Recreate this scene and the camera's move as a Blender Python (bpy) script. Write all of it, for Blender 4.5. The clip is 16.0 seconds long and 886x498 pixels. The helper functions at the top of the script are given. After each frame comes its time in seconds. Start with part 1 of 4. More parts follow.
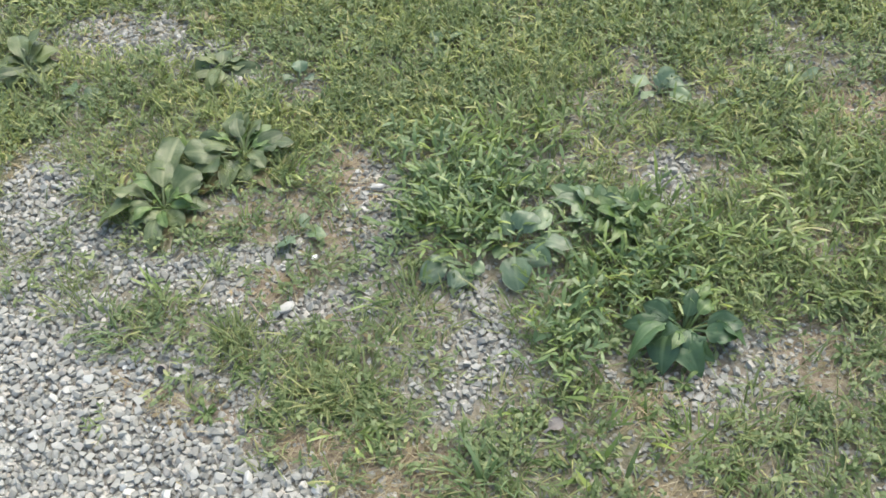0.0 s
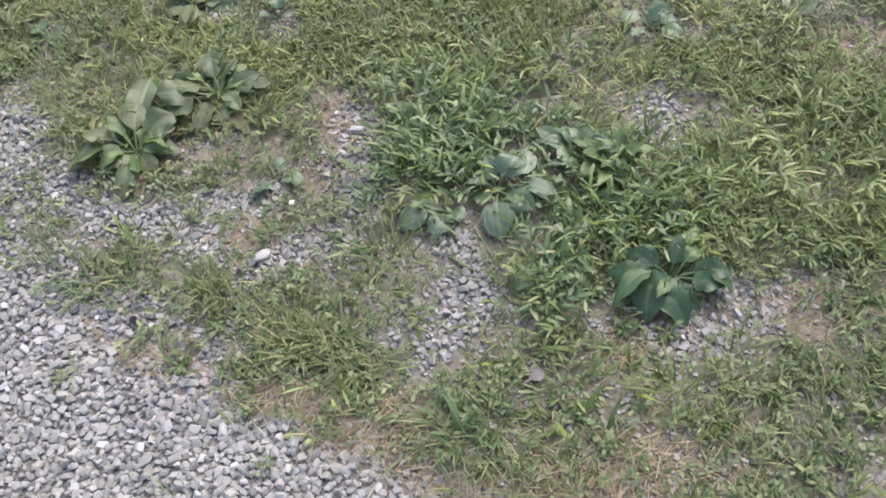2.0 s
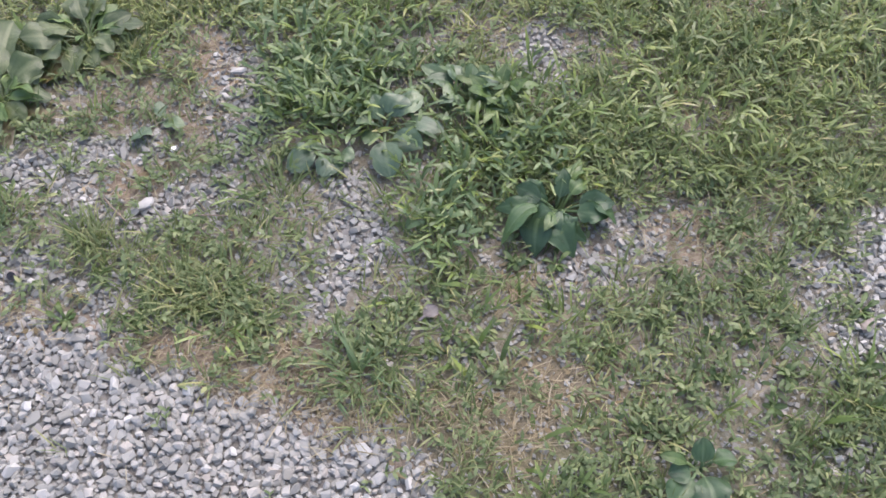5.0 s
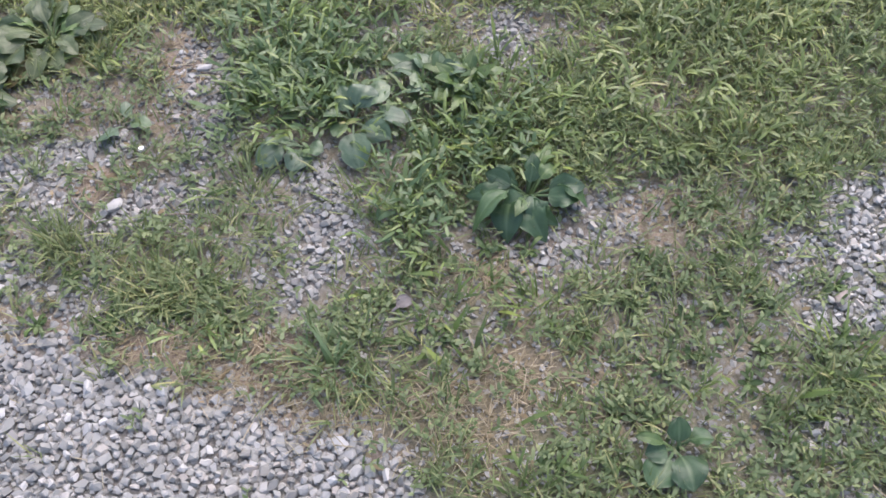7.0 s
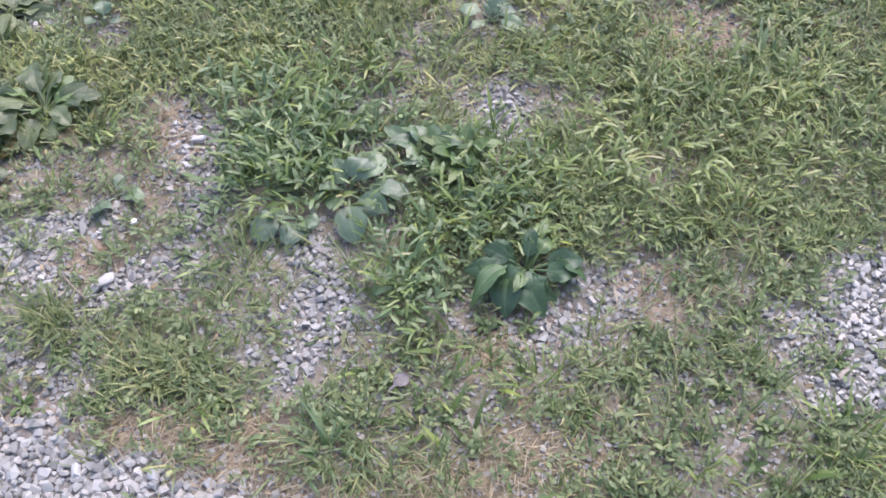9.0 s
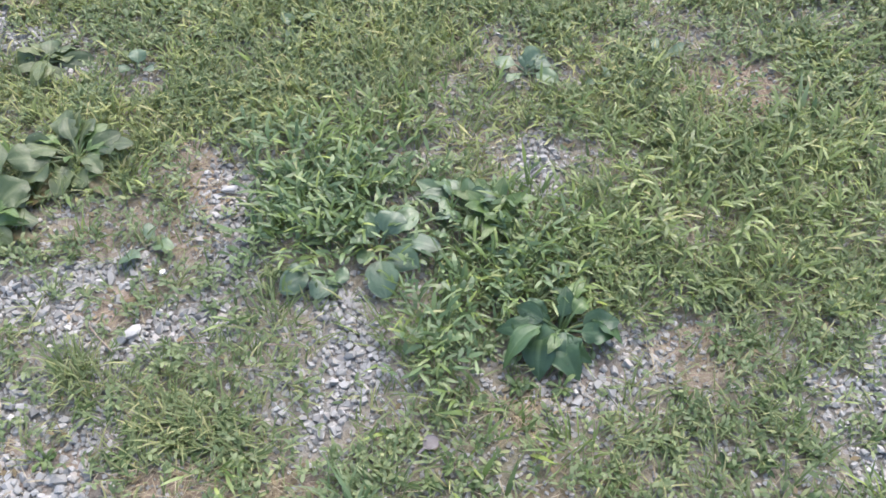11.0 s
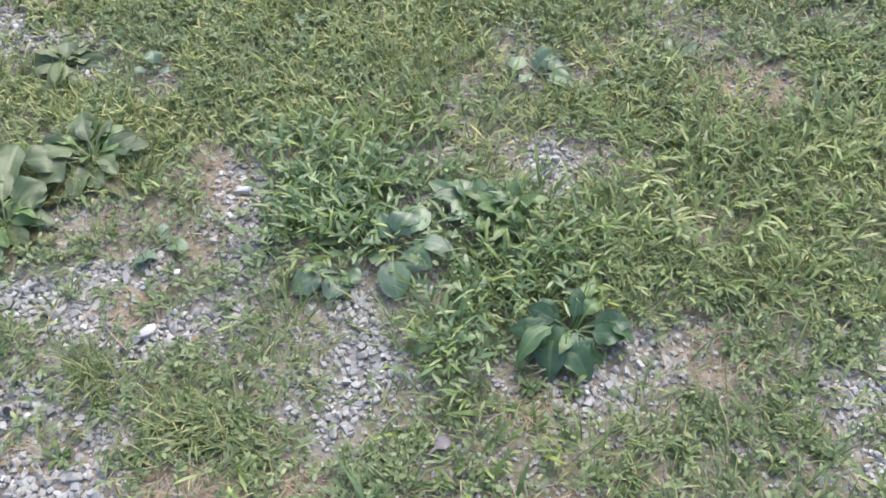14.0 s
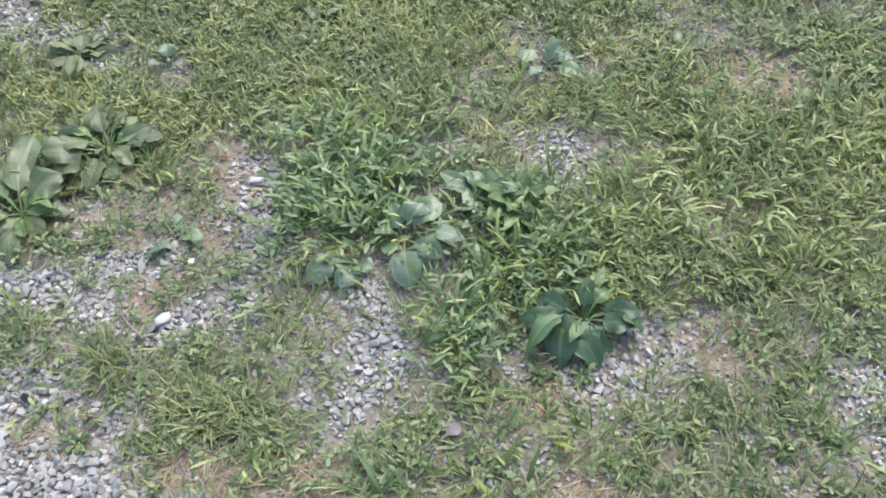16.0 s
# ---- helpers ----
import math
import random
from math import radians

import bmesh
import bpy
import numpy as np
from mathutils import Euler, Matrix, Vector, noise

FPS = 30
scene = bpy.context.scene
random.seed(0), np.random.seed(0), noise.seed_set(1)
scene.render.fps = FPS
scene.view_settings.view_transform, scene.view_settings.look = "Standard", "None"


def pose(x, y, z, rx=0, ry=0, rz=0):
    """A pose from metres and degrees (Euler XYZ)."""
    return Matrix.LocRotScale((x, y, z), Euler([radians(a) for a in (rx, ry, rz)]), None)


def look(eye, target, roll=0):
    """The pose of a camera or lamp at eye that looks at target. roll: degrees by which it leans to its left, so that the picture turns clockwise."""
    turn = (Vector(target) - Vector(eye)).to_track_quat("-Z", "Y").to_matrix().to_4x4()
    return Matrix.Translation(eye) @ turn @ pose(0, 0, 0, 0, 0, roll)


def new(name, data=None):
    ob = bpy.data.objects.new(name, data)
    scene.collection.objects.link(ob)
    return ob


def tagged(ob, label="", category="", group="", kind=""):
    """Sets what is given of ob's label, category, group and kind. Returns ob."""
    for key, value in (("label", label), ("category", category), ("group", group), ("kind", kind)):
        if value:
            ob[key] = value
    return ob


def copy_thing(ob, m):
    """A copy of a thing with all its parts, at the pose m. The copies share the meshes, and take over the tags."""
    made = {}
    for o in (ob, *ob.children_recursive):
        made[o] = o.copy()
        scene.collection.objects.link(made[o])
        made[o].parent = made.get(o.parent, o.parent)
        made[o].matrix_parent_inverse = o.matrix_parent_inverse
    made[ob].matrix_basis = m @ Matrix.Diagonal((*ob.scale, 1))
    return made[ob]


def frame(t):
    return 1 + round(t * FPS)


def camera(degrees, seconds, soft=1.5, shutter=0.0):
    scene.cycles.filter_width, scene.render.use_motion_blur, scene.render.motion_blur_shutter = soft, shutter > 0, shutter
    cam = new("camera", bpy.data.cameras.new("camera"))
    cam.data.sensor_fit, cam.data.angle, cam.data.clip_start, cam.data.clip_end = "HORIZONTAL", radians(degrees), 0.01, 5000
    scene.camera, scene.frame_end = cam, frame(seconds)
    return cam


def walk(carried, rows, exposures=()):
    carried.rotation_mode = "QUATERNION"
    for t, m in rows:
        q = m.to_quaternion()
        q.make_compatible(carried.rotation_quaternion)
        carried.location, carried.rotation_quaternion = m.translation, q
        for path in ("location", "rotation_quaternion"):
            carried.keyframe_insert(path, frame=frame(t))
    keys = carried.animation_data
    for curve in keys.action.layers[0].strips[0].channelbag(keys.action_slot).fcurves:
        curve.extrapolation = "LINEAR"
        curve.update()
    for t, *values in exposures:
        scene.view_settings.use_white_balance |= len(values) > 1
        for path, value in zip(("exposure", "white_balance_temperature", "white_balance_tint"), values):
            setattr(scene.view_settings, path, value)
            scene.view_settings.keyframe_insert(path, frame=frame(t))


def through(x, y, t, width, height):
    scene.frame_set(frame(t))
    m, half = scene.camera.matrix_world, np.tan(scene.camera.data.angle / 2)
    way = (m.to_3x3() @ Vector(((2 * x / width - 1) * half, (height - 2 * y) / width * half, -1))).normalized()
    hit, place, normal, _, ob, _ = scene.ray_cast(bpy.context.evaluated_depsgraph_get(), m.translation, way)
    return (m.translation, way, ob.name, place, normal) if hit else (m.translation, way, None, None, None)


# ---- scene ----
cam = camera(52.13, 16.0, soft=1.6)
PATH = [
    (0.0, 0.0000, 0.0000, 1.2500, -51.274, 4.862, -0.000),
    (0.5, 0.0107, 0.0084, 1.2483, -52.355, 4.988, 0.915),
    (1.0, 0.0299, 0.0114, 1.2333, -53.284, 5.640, 1.053),
    (1.5, 0.0310, 0.0238, 1.2344, -54.561, 5.326, 0.530),
    (2.0, 0.0308, 0.0414, 1.2198, -55.333, 5.026, -0.181),
    (2.5, 0.0495, 0.0432, 1.2172, -56.909, 2.871, -1.994),
    (3.0, 0.0479, 0.0357, 1.2156, -57.856, 1.058, -4.021),
    (3.5, 0.0465, 0.0307, 1.2120, -58.221, 0.593, -4.576),
    (4.0, 0.0370, 0.0333, 1.2209, -58.500, -0.027, -5.238),
    (4.2, 0.0295, 0.0393, 1.2231, -58.714, -0.149, -5.595),
    (6.3, 0.0556, 0.0294, 1.2187, -59.736, 1.585, -5.787),
    (6.5, 0.0629, 0.0305, 1.2172, -59.831, 1.360, -6.363),
    (7.0, 0.0669, 0.0326, 1.2161, -59.905, 1.326, -7.877),
    (7.5, 0.0512, 0.0631, 1.2270, -58.852, 1.106, -8.568),
    (8.0, 0.0569, 0.0631, 1.2212, -57.282, 1.187, -8.343),
    (8.5, 0.0589, 0.0741, 1.2219, -56.883, 0.794, -8.518),
    (9.0, 0.0539, 0.0793, 1.2240, -56.879, 0.520, -8.395),
    (9.5, 0.0615, 0.0981, 1.2289, -57.102, 0.613, -8.105),
    (10.0, 0.0313, 0.1121, 1.2220, -55.139, 1.453, -7.015),
    (10.2, 0.0401, 0.1167, 1.2164, -54.443, 1.247, -6.909),
    (12.5, 0.0430, 0.1244, 1.2172, -54.386, 0.967, -6.665),
    (13.0, 0.0401, 0.1278, 1.2200, -54.543, 1.168, -6.448),
    (13.5, 0.0495, 0.1245, 1.2169, -54.362, 1.717, -6.169),
    (14.0, 0.0479, 0.1185, 1.2217, -54.428, 1.827, -6.142),
    (14.5, 0.0498, 0.1095, 1.2310, -54.177, 1.988, -6.156),
    (15.0, 0.0482, 0.1047, 1.2334, -53.917, 1.956, -6.058),
    (15.5, 0.0555, 0.1052, 1.2234, -54.361, 2.345, -5.647),
    (16.0, 0.0401, 0.1006, 1.2264, -54.579, 2.185, -5.834),
]
EXPOSURES = [(0.0, 1.47, 6800, 3), (1.5, 1.36, 6520, 12), (3.0, 1.33, 6400, 18), (7.0, 1.27, 6250, 19), (7.8, 1.58, 6120, 20), (9.0, 1.55, 6080, 23), (10.2, 1.6, 6180, 15), (16.0, 1.6, 6200, 13)]
walk(cam, [(t, pose(x, y, z, 90 + pitch, roll, yaw)) for t, x, y, z, pitch, roll, yaw in PATH], EXPOSURES)

# ---- light: an open, thinly overcast sky ----
world = bpy.data.worlds.new("world")
scene.world = world
world.use_nodes = True
sky = world.node_tree.nodes.new("ShaderNodeTexSky")
sky.sky_type, sky.sun_disc = "NISHITA", False
sky.sun_elevation, sky.sun_rotation = radians(58), radians(25)
sky.air_density, sky.dust_density, sky.ozone_density = 1.0, 3.0, 1.0
background = world.node_tree.nodes["Background"]
world.node_tree.links.new(sky.outputs[0], background.inputs[0])
background.inputs[1].default_value = 0.15
sun = new("sun", bpy.data.lights.new("sun", "SUN"))
sun.data.energy, sun.data.angle, sun.data.color = 1.2, radians(60), (1.0, 0.95, 0.86)
sun.matrix_world = look((2.6, 4.6, 8.5), (0, 0.9, 0))


# ---- materials ----
class Nodes:
    """A short hand for node trees."""

    def __init__(self, name):
        self.material = bpy.data.materials.new(name)
        self.material.use_nodes = True
        self.tree = self.material.node_tree
        self.shader = self.tree.nodes["Principled BSDF"]
        self.out = self.tree.nodes["Material Output"]

    def link(self, a, b):
        self.tree.links.new(a, b)

    def put(self, socket, value):
        if isinstance(value, bpy.types.NodeSocket):
            self.link(value, socket)
        else:
            socket.default_value = value

    def noise(self, scale, detail=3, rough=0.6):
        place = self.tree.nodes.new("ShaderNodeNewGeometry")
        n = self.tree.nodes.new("ShaderNodeTexNoise")
        n.inputs["Scale"].default_value, n.inputs["Detail"].default_value, n.inputs["Roughness"].default_value = scale, detail, rough
        self.link(place.outputs["Position"], n.inputs["Vector"])
        return n.outputs[0]

    def voronoi(self, scale, kind="F1"):
        place = self.tree.nodes.new("ShaderNodeNewGeometry")
        n = self.tree.nodes.new("ShaderNodeTexVoronoi")
        n.feature = kind
        n.inputs["Scale"].default_value = scale
        self.link(place.outputs["Position"], n.inputs["Vector"])
        return n

    def attribute(self, name):
        n = self.tree.nodes.new("ShaderNodeAttribute")
        n.attribute_name = name
        return n.outputs["Fac"]

    def lot(self):
        """A random number for each object and each loose piece of its mesh."""
        a = self.tree.nodes.new("ShaderNodeObjectInfo").outputs["Random"]
        b = self.tree.nodes.new("ShaderNodeNewGeometry").outputs["Random Per Island"]
        return self.maths("FRACT", self.maths("ADD", a, b))

    def maths(self, kind, a, b=0.0, c=0.0):
        n = self.tree.nodes.new("ShaderNodeMath")
        n.operation = kind
        for socket, value in zip(n.inputs, (a, b, c)):
            self.put(socket, value)
        return n.outputs[0]

    def ramp(self, fac, *stops):
        n = self.tree.nodes.new("ShaderNodeValToRGB")
        while len(n.color_ramp.elements) < len(stops):
            n.color_ramp.elements.new(0.5)
        for e, (at, colour) in zip(n.color_ramp.elements, stops):
            e.position, e.color = at, (*colour, 1)
        self.link(fac, n.inputs[0])
        return n.outputs[0]

    def mix(self, fac, a, b, kind="MIX"):
        n = self.tree.nodes.new("ShaderNodeMix")
        n.data_type, n.blend_type = "RGBA", kind
        self.put(n.inputs[0], fac)
        for socket, value in zip((n.inputs[6], n.inputs[7]), (a, b)):
            self.put(socket, (*value, 1) if isinstance(value, tuple) else value)
        return n.outputs[2]

    def bump(self, height, strength, distance):
        n = self.tree.nodes.new("ShaderNodeBump")
        n.inputs["Strength"].default_value, n.inputs["Distance"].default_value = strength, distance
        self.link(height, n.inputs["Height"])
        self.link(n.outputs[0], self.shader.inputs["Normal"])

    def finish(self, colour, rough, through=0.0, thin=None, gloss=0.5):
        self.put(self.shader.inputs["Base Color"], colour)
        self.put(self.shader.inputs["Roughness"], rough)
        self.shader.inputs["Specular IOR Level"].default_value = gloss
        if through:
            t = self.tree.nodes.new("ShaderNodeBsdfTranslucent")
            self.put(t.inputs["Color"], thin if thin is not None else colour)
            m = self.tree.nodes.new("ShaderNodeMixShader")
            m.inputs[0].default_value = through
            self.link(self.shader.outputs[0], m.inputs[1])
            self.link(t.outputs[0], m.inputs[2])
            self.link(m.outputs[0], self.out.inputs["Surface"])
        return self.material


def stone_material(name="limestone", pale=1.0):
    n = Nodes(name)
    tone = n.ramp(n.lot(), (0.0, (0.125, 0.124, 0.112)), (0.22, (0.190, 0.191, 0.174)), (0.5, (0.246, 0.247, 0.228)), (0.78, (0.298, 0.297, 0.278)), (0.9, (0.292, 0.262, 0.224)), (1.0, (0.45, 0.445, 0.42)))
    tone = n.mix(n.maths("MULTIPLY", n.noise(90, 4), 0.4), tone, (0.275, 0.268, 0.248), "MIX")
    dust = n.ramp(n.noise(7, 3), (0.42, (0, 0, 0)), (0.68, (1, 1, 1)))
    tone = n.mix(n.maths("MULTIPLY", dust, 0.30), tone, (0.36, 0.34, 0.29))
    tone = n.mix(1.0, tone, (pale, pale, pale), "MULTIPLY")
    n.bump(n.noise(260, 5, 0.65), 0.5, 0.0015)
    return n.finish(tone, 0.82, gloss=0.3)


def ground_material():
    n = Nodes("soil")
    fine, broad = n.noise(140, 5, 0.7), n.noise(9, 4)
    earth = n.ramp(fine, (0.3, (0.112, 0.098, 0.070)), (0.5, (0.19, 0.168, 0.122)), (0.72, (0.295, 0.268, 0.20)))
    grit = n.voronoi(95)
    pebbles = n.ramp(grit.outputs["Color"], (0.2, (0.16, 0.15, 0.135)), (0.8, (0.36, 0.345, 0.33)))
    stony = n.maths("MULTIPLY", n.ramp(broad, (0.35, (0.25, 0.25, 0.25)), (0.7, (0.85, 0.85, 0.85))), n.ramp(grit.outputs["Distance"], (0.25, (1, 1, 1)), (0.55, (0, 0, 0))))
    earth = n.mix(stony, earth, pebbles)
    # gravel tones set below the stones' own colour, with the shade between them mixed in
    gray = n.mix(n.maths("MULTIPLY", n.attribute("gravel"), 0.75), earth, n.mix(n.ramp(n.voronoi(62).outputs["Distance"], (0.35, (1, 1, 1)), (0.6, (0, 0, 0))), n.ramp(fine, (0.3, (0.09, 0.085, 0.08)), (0.7, (0.22, 0.21, 0.20))), n.ramp(n.voronoi(62).outputs["Color"], (0.1, (0.135, 0.14, 0.128)), (0.9, (0.26, 0.268, 0.25)))))
    red = n.mix(n.maths("MULTIPLY", n.attribute("bare"), 0.8), gray, n.ramp(fine, (0.28, (0.12, 0.086, 0.060)), (0.5, (0.245, 0.182, 0.132)), (0.75, (0.37, 0.298, 0.232))))
    turf = n.ramp(n.noise(30, 6, 0.75), (0.3, (0.040, 0.052, 0.020)), (0.52, (0.082, 0.098, 0.038)), (0.75, (0.15, 0.15, 0.072)))
    colour = n.mix(n.attribute("far"), red, turf)
    n.bump(n.noise(180, 6, 0.7), 0.7, 0.006)
    return n.finish(colour, 0.95, gloss=0.1)


def blade_material(name, stops, through=0.3, rough=0.5, gloss=0.4):
    n = Nodes(name)
    colour = n.ramp(n.lot(), *stops)
    patchy = n.ramp(n.noise(5, 3), (0.3, (0.78, 0.82, 0.8)), (0.7, (1.18, 1.12, 1.05)))
    colour = n.mix(1.0, colour, patchy, "MULTIPLY")
    colour = n.mix(n.maths("MULTIPLY", n.noise(160, 3), 0.35), colour, (0.16, 0.19, 0.075))
    n.bump(n.noise(500, 2), 0.25, 0.001)
    return n.finish(colour, rough, through, n.mix(0.5, colour, (0.22, 0.30, 0.05)), gloss)


def leaf_material(name, deep, pale, vein, smooth=0.30, gloss=0.5):
    n = Nodes(name)
    body = n.ramp(n.noise(40, 5, 0.65), (0.3, deep), (0.7, pale))
    body = n.mix(n.ramp(n.lot(), (0.45, (0, 0, 0)), (1.0, (0.45, 0.45, 0.45))), body, (1.3 * pale[0], 1.25 * pale[1], 0.85 * pale[2]))
    body = n.mix(n.ramp(n.lot(), (0.0, (0.4, 0.4, 0.4)), (0.4, (0, 0, 0))), body, tuple(0.75 * c for c in deep))
    holes = n.ramp(n.voronoi(130).outputs["Distance"], (0.08, (1, 1, 1)), (0.16, (0, 0, 0)))
    spots = n.maths("MULTIPLY", holes, n.ramp(n.noise(28, 2), (0.55, (0, 0, 0)), (0.66, (0.8, 0.8, 0.8))))
    body = n.mix(spots, body, (0.16, 0.13, 0.06))
    body = n.mix(n.attribute("vein"), body, vein)
    n.bump(n.noise(120, 4), 0.4, 0.003)
    rough = n.ramp(n.noise(22, 3), (0.3, (smooth,) * 3), (0.7, (smooth + 0.22,) * 3))
    return n.finish(body, rough, 0.2, n.mix(0.5, body, (0.18, 0.28, 0.05)), gloss)


def plain_material(name, a, b, rough, scale=60, gloss=0.5):
    n = Nodes(name)
    colour = n.mix(n.ramp(n.noise(scale, 4), (0.35, (0, 0, 0)), (0.65, (1, 1, 1))), a, b)
    n.bump(n.noise(scale * 4, 3), 0.3, 0.001)
    return n.finish(colour, rough, gloss=gloss)


STONE = stone_material()
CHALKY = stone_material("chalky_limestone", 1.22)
SOIL = ground_material()
CRABGRASS = blade_material("crabgrass", [(0.0, (0.050, 0.092, 0.022)), (0.3, (0.096, 0.155, 0.040)), (0.65, (0.160, 0.234, 0.066)), (0.88, (0.225, 0.305, 0.088)), (0.94, (0.29, 0.36, 0.075)), (0.98, (0.27, 0.34, 0.08)), (1.0, (0.38, 0.36, 0.18))], 0.36, 0.36, 0.6)
PALE_GRASS = blade_material("pale_crabgrass", [(0.0, (0.074, 0.108, 0.032)), (0.3, (0.134, 0.186, 0.058)), (0.65, (0.205, 0.268, 0.090)), (0.88, (0.275, 0.335, 0.120)), (0.95, (0.32, 0.37, 0.11)), (1.0, (0.44, 0.40, 0.21))], 0.38, 0.38, 0.6)
TALL = blade_material("bluish_grass", [(0.0, (0.050, 0.098, 0.042)), (0.5, (0.105, 0.175, 0.085)), (0.9, (0.17, 0.245, 0.125)), (1.0, (0.30, 0.32, 0.17))], 0.3, 0.4, 0.5)
FINE = blade_material("fine_grass", [(0.0, (0.084, 0.124, 0.048)), (0.4, (0.142, 0.186, 0.080)), (0.75, (0.210, 0.246, 0.114)), (1.0, (0.390, 0.372, 0.180))])
YELLOW = blade_material("yellow_grass", [(0.0, (0.170, 0.208, 0.070)), (0.4, (0.268, 0.312, 0.108)), (0.8, (0.370, 0.400, 0.156)), (1.0, (0.48, 0.44, 0.22))])
WEED = blade_material("weed_leaf", [(0.0, (0.070, 0.110, 0.047)), (0.4, (0.124, 0.174, 0.080)), (0.75, (0.184, 0.234, 0.116)), (0.93, (0.225, 0.266, 0.126)), (1.0, (0.31, 0.33, 0.15))], 0.25)
DARK = blade_material("dark_weed", [(0.0, (0.042, 0.086, 0.036)), (0.4, (0.082, 0.145, 0.060)), (0.8, (0.136, 0.205, 0.092)), (1.0, (0.20, 0.275, 0.11))], 0.25, 0.4, 0.5)
STRAW = blade_material("straw", [(0.0, (0.185, 0.138, 0.092)), (0.5, (0.31, 0.245, 0.175)), (1.0, (0.44, 0.375, 0.29))], 0.15, 0.7, 0.2)
LITTER = blade_material("litter", [(0.0, (0.09, 0.06, 0.04)), (0.5, (0.20, 0.14, 0.09)), (1.0, (0.34, 0.25, 0.17))], 0.1, 0.8, 0.2)
OLD_PLANTAIN = leaf_material("old_plantain_leaf", (0.042, 0.066, 0.027), (0.112, 0.142, 0.062), (0.19, 0.22, 0.11))
WITHERED = leaf_material("withered_leaf", (0.10, 0.085, 0.045), (0.17, 0.14, 0.075), (0.20, 0.17, 0.10))
PLANTAIN = leaf_material("plantain_leaf", (0.050, 0.090, 0.047), (0.112, 0.168, 0.094), (0.17, 0.22, 0.125), 0.26, 0.62)
DOCK = leaf_material("dock_leaf", (0.022, 0.052, 0.022), (0.056, 0.105, 0.046), (0.12, 0.18, 0.085))
YOUNG = leaf_material("young_leaf", (0.060, 0.106, 0.032), (0.110, 0.172, 0.054), (0.17, 0.235, 0.09))
DEAD = plain_material("dead_leaf", (0.11, 0.10, 0.095), (0.175, 0.16, 0.152), 0.85)
WOOD = plain_material("twig_bark", (0.12, 0.085, 0.06), (0.28, 0.22, 0.17), 0.85)
RUBBER = plain_material("black_plastic", (0.012, 0.012, 0.013), (0.03, 0.028, 0.028), 0.45)
RIM = plain_material("worn_plastic", (0.13, 0.115, 0.105), (0.27, 0.235, 0.215), 0.7)
WHITE = plain_material("white_pebble", (0.58, 0.57, 0.54), (0.66, 0.65, 0.63), 0.45)
PALE = plain_material("pale_stone", (0.30, 0.29, 0.265), (0.40, 0.385, 0.35), 0.85)
RUDDY = plain_material("ruddy_stone", (0.26, 0.21, 0.18), (0.33, 0.28, 0.245), 0.85)


# ---- the lie of the ground: where it is stony, bare or lush ----
dice = np.random.default_rng(7)
LATTICE = dice.random((64, 64))


def grain(x, y, size):
    """Smooth random values from 0 to 1 over the plan, with lumps of that size."""
    u, v = np.asarray(x) / size + 100.3, np.asarray(y) / size + 100.7
    i, j = np.floor(u).astype(int), np.floor(v).astype(int)
    a, b = u - i, v - j
    a, b = a * a * (3 - 2 * a), b * b * (3 - 2 * b)
    at = lambda p, q: LATTICE[p % 64, q % 64]
    return (at(i, j) * (1 - a) + at(i + 1, j) * a) * (1 - b) + (at(i, j + 1) * (1 - a) + at(i + 1, j + 1) * a) * b


def blots(x, y, spots, ragged=0.35):
    """The strongest of several soft-edged ovals (x, y, radius across, radius along, turn in degrees, strength)."""
    x, y = np.asarray(x, float), np.asarray(y, float)
    px = x + 0.05 * (grain(x, y, 0.07) - 0.5) + 0.03 * (grain(x + 9, y, 0.03) - 0.5)
    py = y + 0.05 * (grain(x, y + 7, 0.07) - 0.5) + 0.03 * (grain(x, y + 4, 0.03) - 0.5)
    best = np.zeros_like(x)
    for sx, sy, rx, ry, turn, strength in spots:
        c, s = math.cos(radians(turn)), math.sin(radians(turn))
        u, v = (px - sx) * c + (py - sy) * s, (py - sy) * c - (px - sx) * s
        d = np.sqrt((u / rx) ** 2 + (v / ry) ** 2)
        best = np.maximum(best, strength * np.clip((1 + ragged - d) / (2 * ragged), 0, 1))
    return best


STONY = [
    (-0.91, 1.16, 0.10, 0.12, 0, 1.0), (-0.76, 1.06, 0.10, 0.06, -35, 1.0), (-0.62, 0.99, 0.12, 0.05, -12, 1.0), (-0.44, 1.01, 0.08, 0.035, 10, 0.9),
    (-0.31, 0.88, 0.11, 0.05, 25, 1.0), (-0.47, 0.92, 0.07, 0.05, 0, 0.9), (-0.07, 0.70, 0.07, 0.04, 15, 1.0), (-0.05, 0.83, 0.05, 0.12, 15, 0.85),
    (-0.225, 1.10, 0.07, 0.15, 8, 0.82), (0.771, 0.676, 0.095, 0.055, 65, 0.95), (0.701, 0.539, 0.056, 0.044, 17, 1.0), (0.66, 0.61, 0.04, 0.025, 65, 0.55), (0.632, 0.374, 0.054, 0.032, 0, 0.75),
    (0.30, 0.69, 0.08, 0.05, 0, 0.8)]
STONY_FRONT = [
    (0.17, 0.57, 0.05, 0.04, 0, 0.5), (0.74, 0.576, 0.06, 0.045, 43, 0.95), (1.02, 0.58, 0.18, 0.22, 0, 0.75), (0.666, 0.658, 0.057, 0.04, 4, 0.6), (0.802, 0.707, 0.08, 0.05, 58, 0.95),
    (-0.44, 0.72, 0.055, 0.07, 20, 0.5), (0.43, 0.755, 0.11, 0.045, 0, 0.5), (-0.15, 0.77, 0.06, 0.04, 0, 0.5), (-0.56, 0.785, 0.09, 0.05, 0, 0.75)]
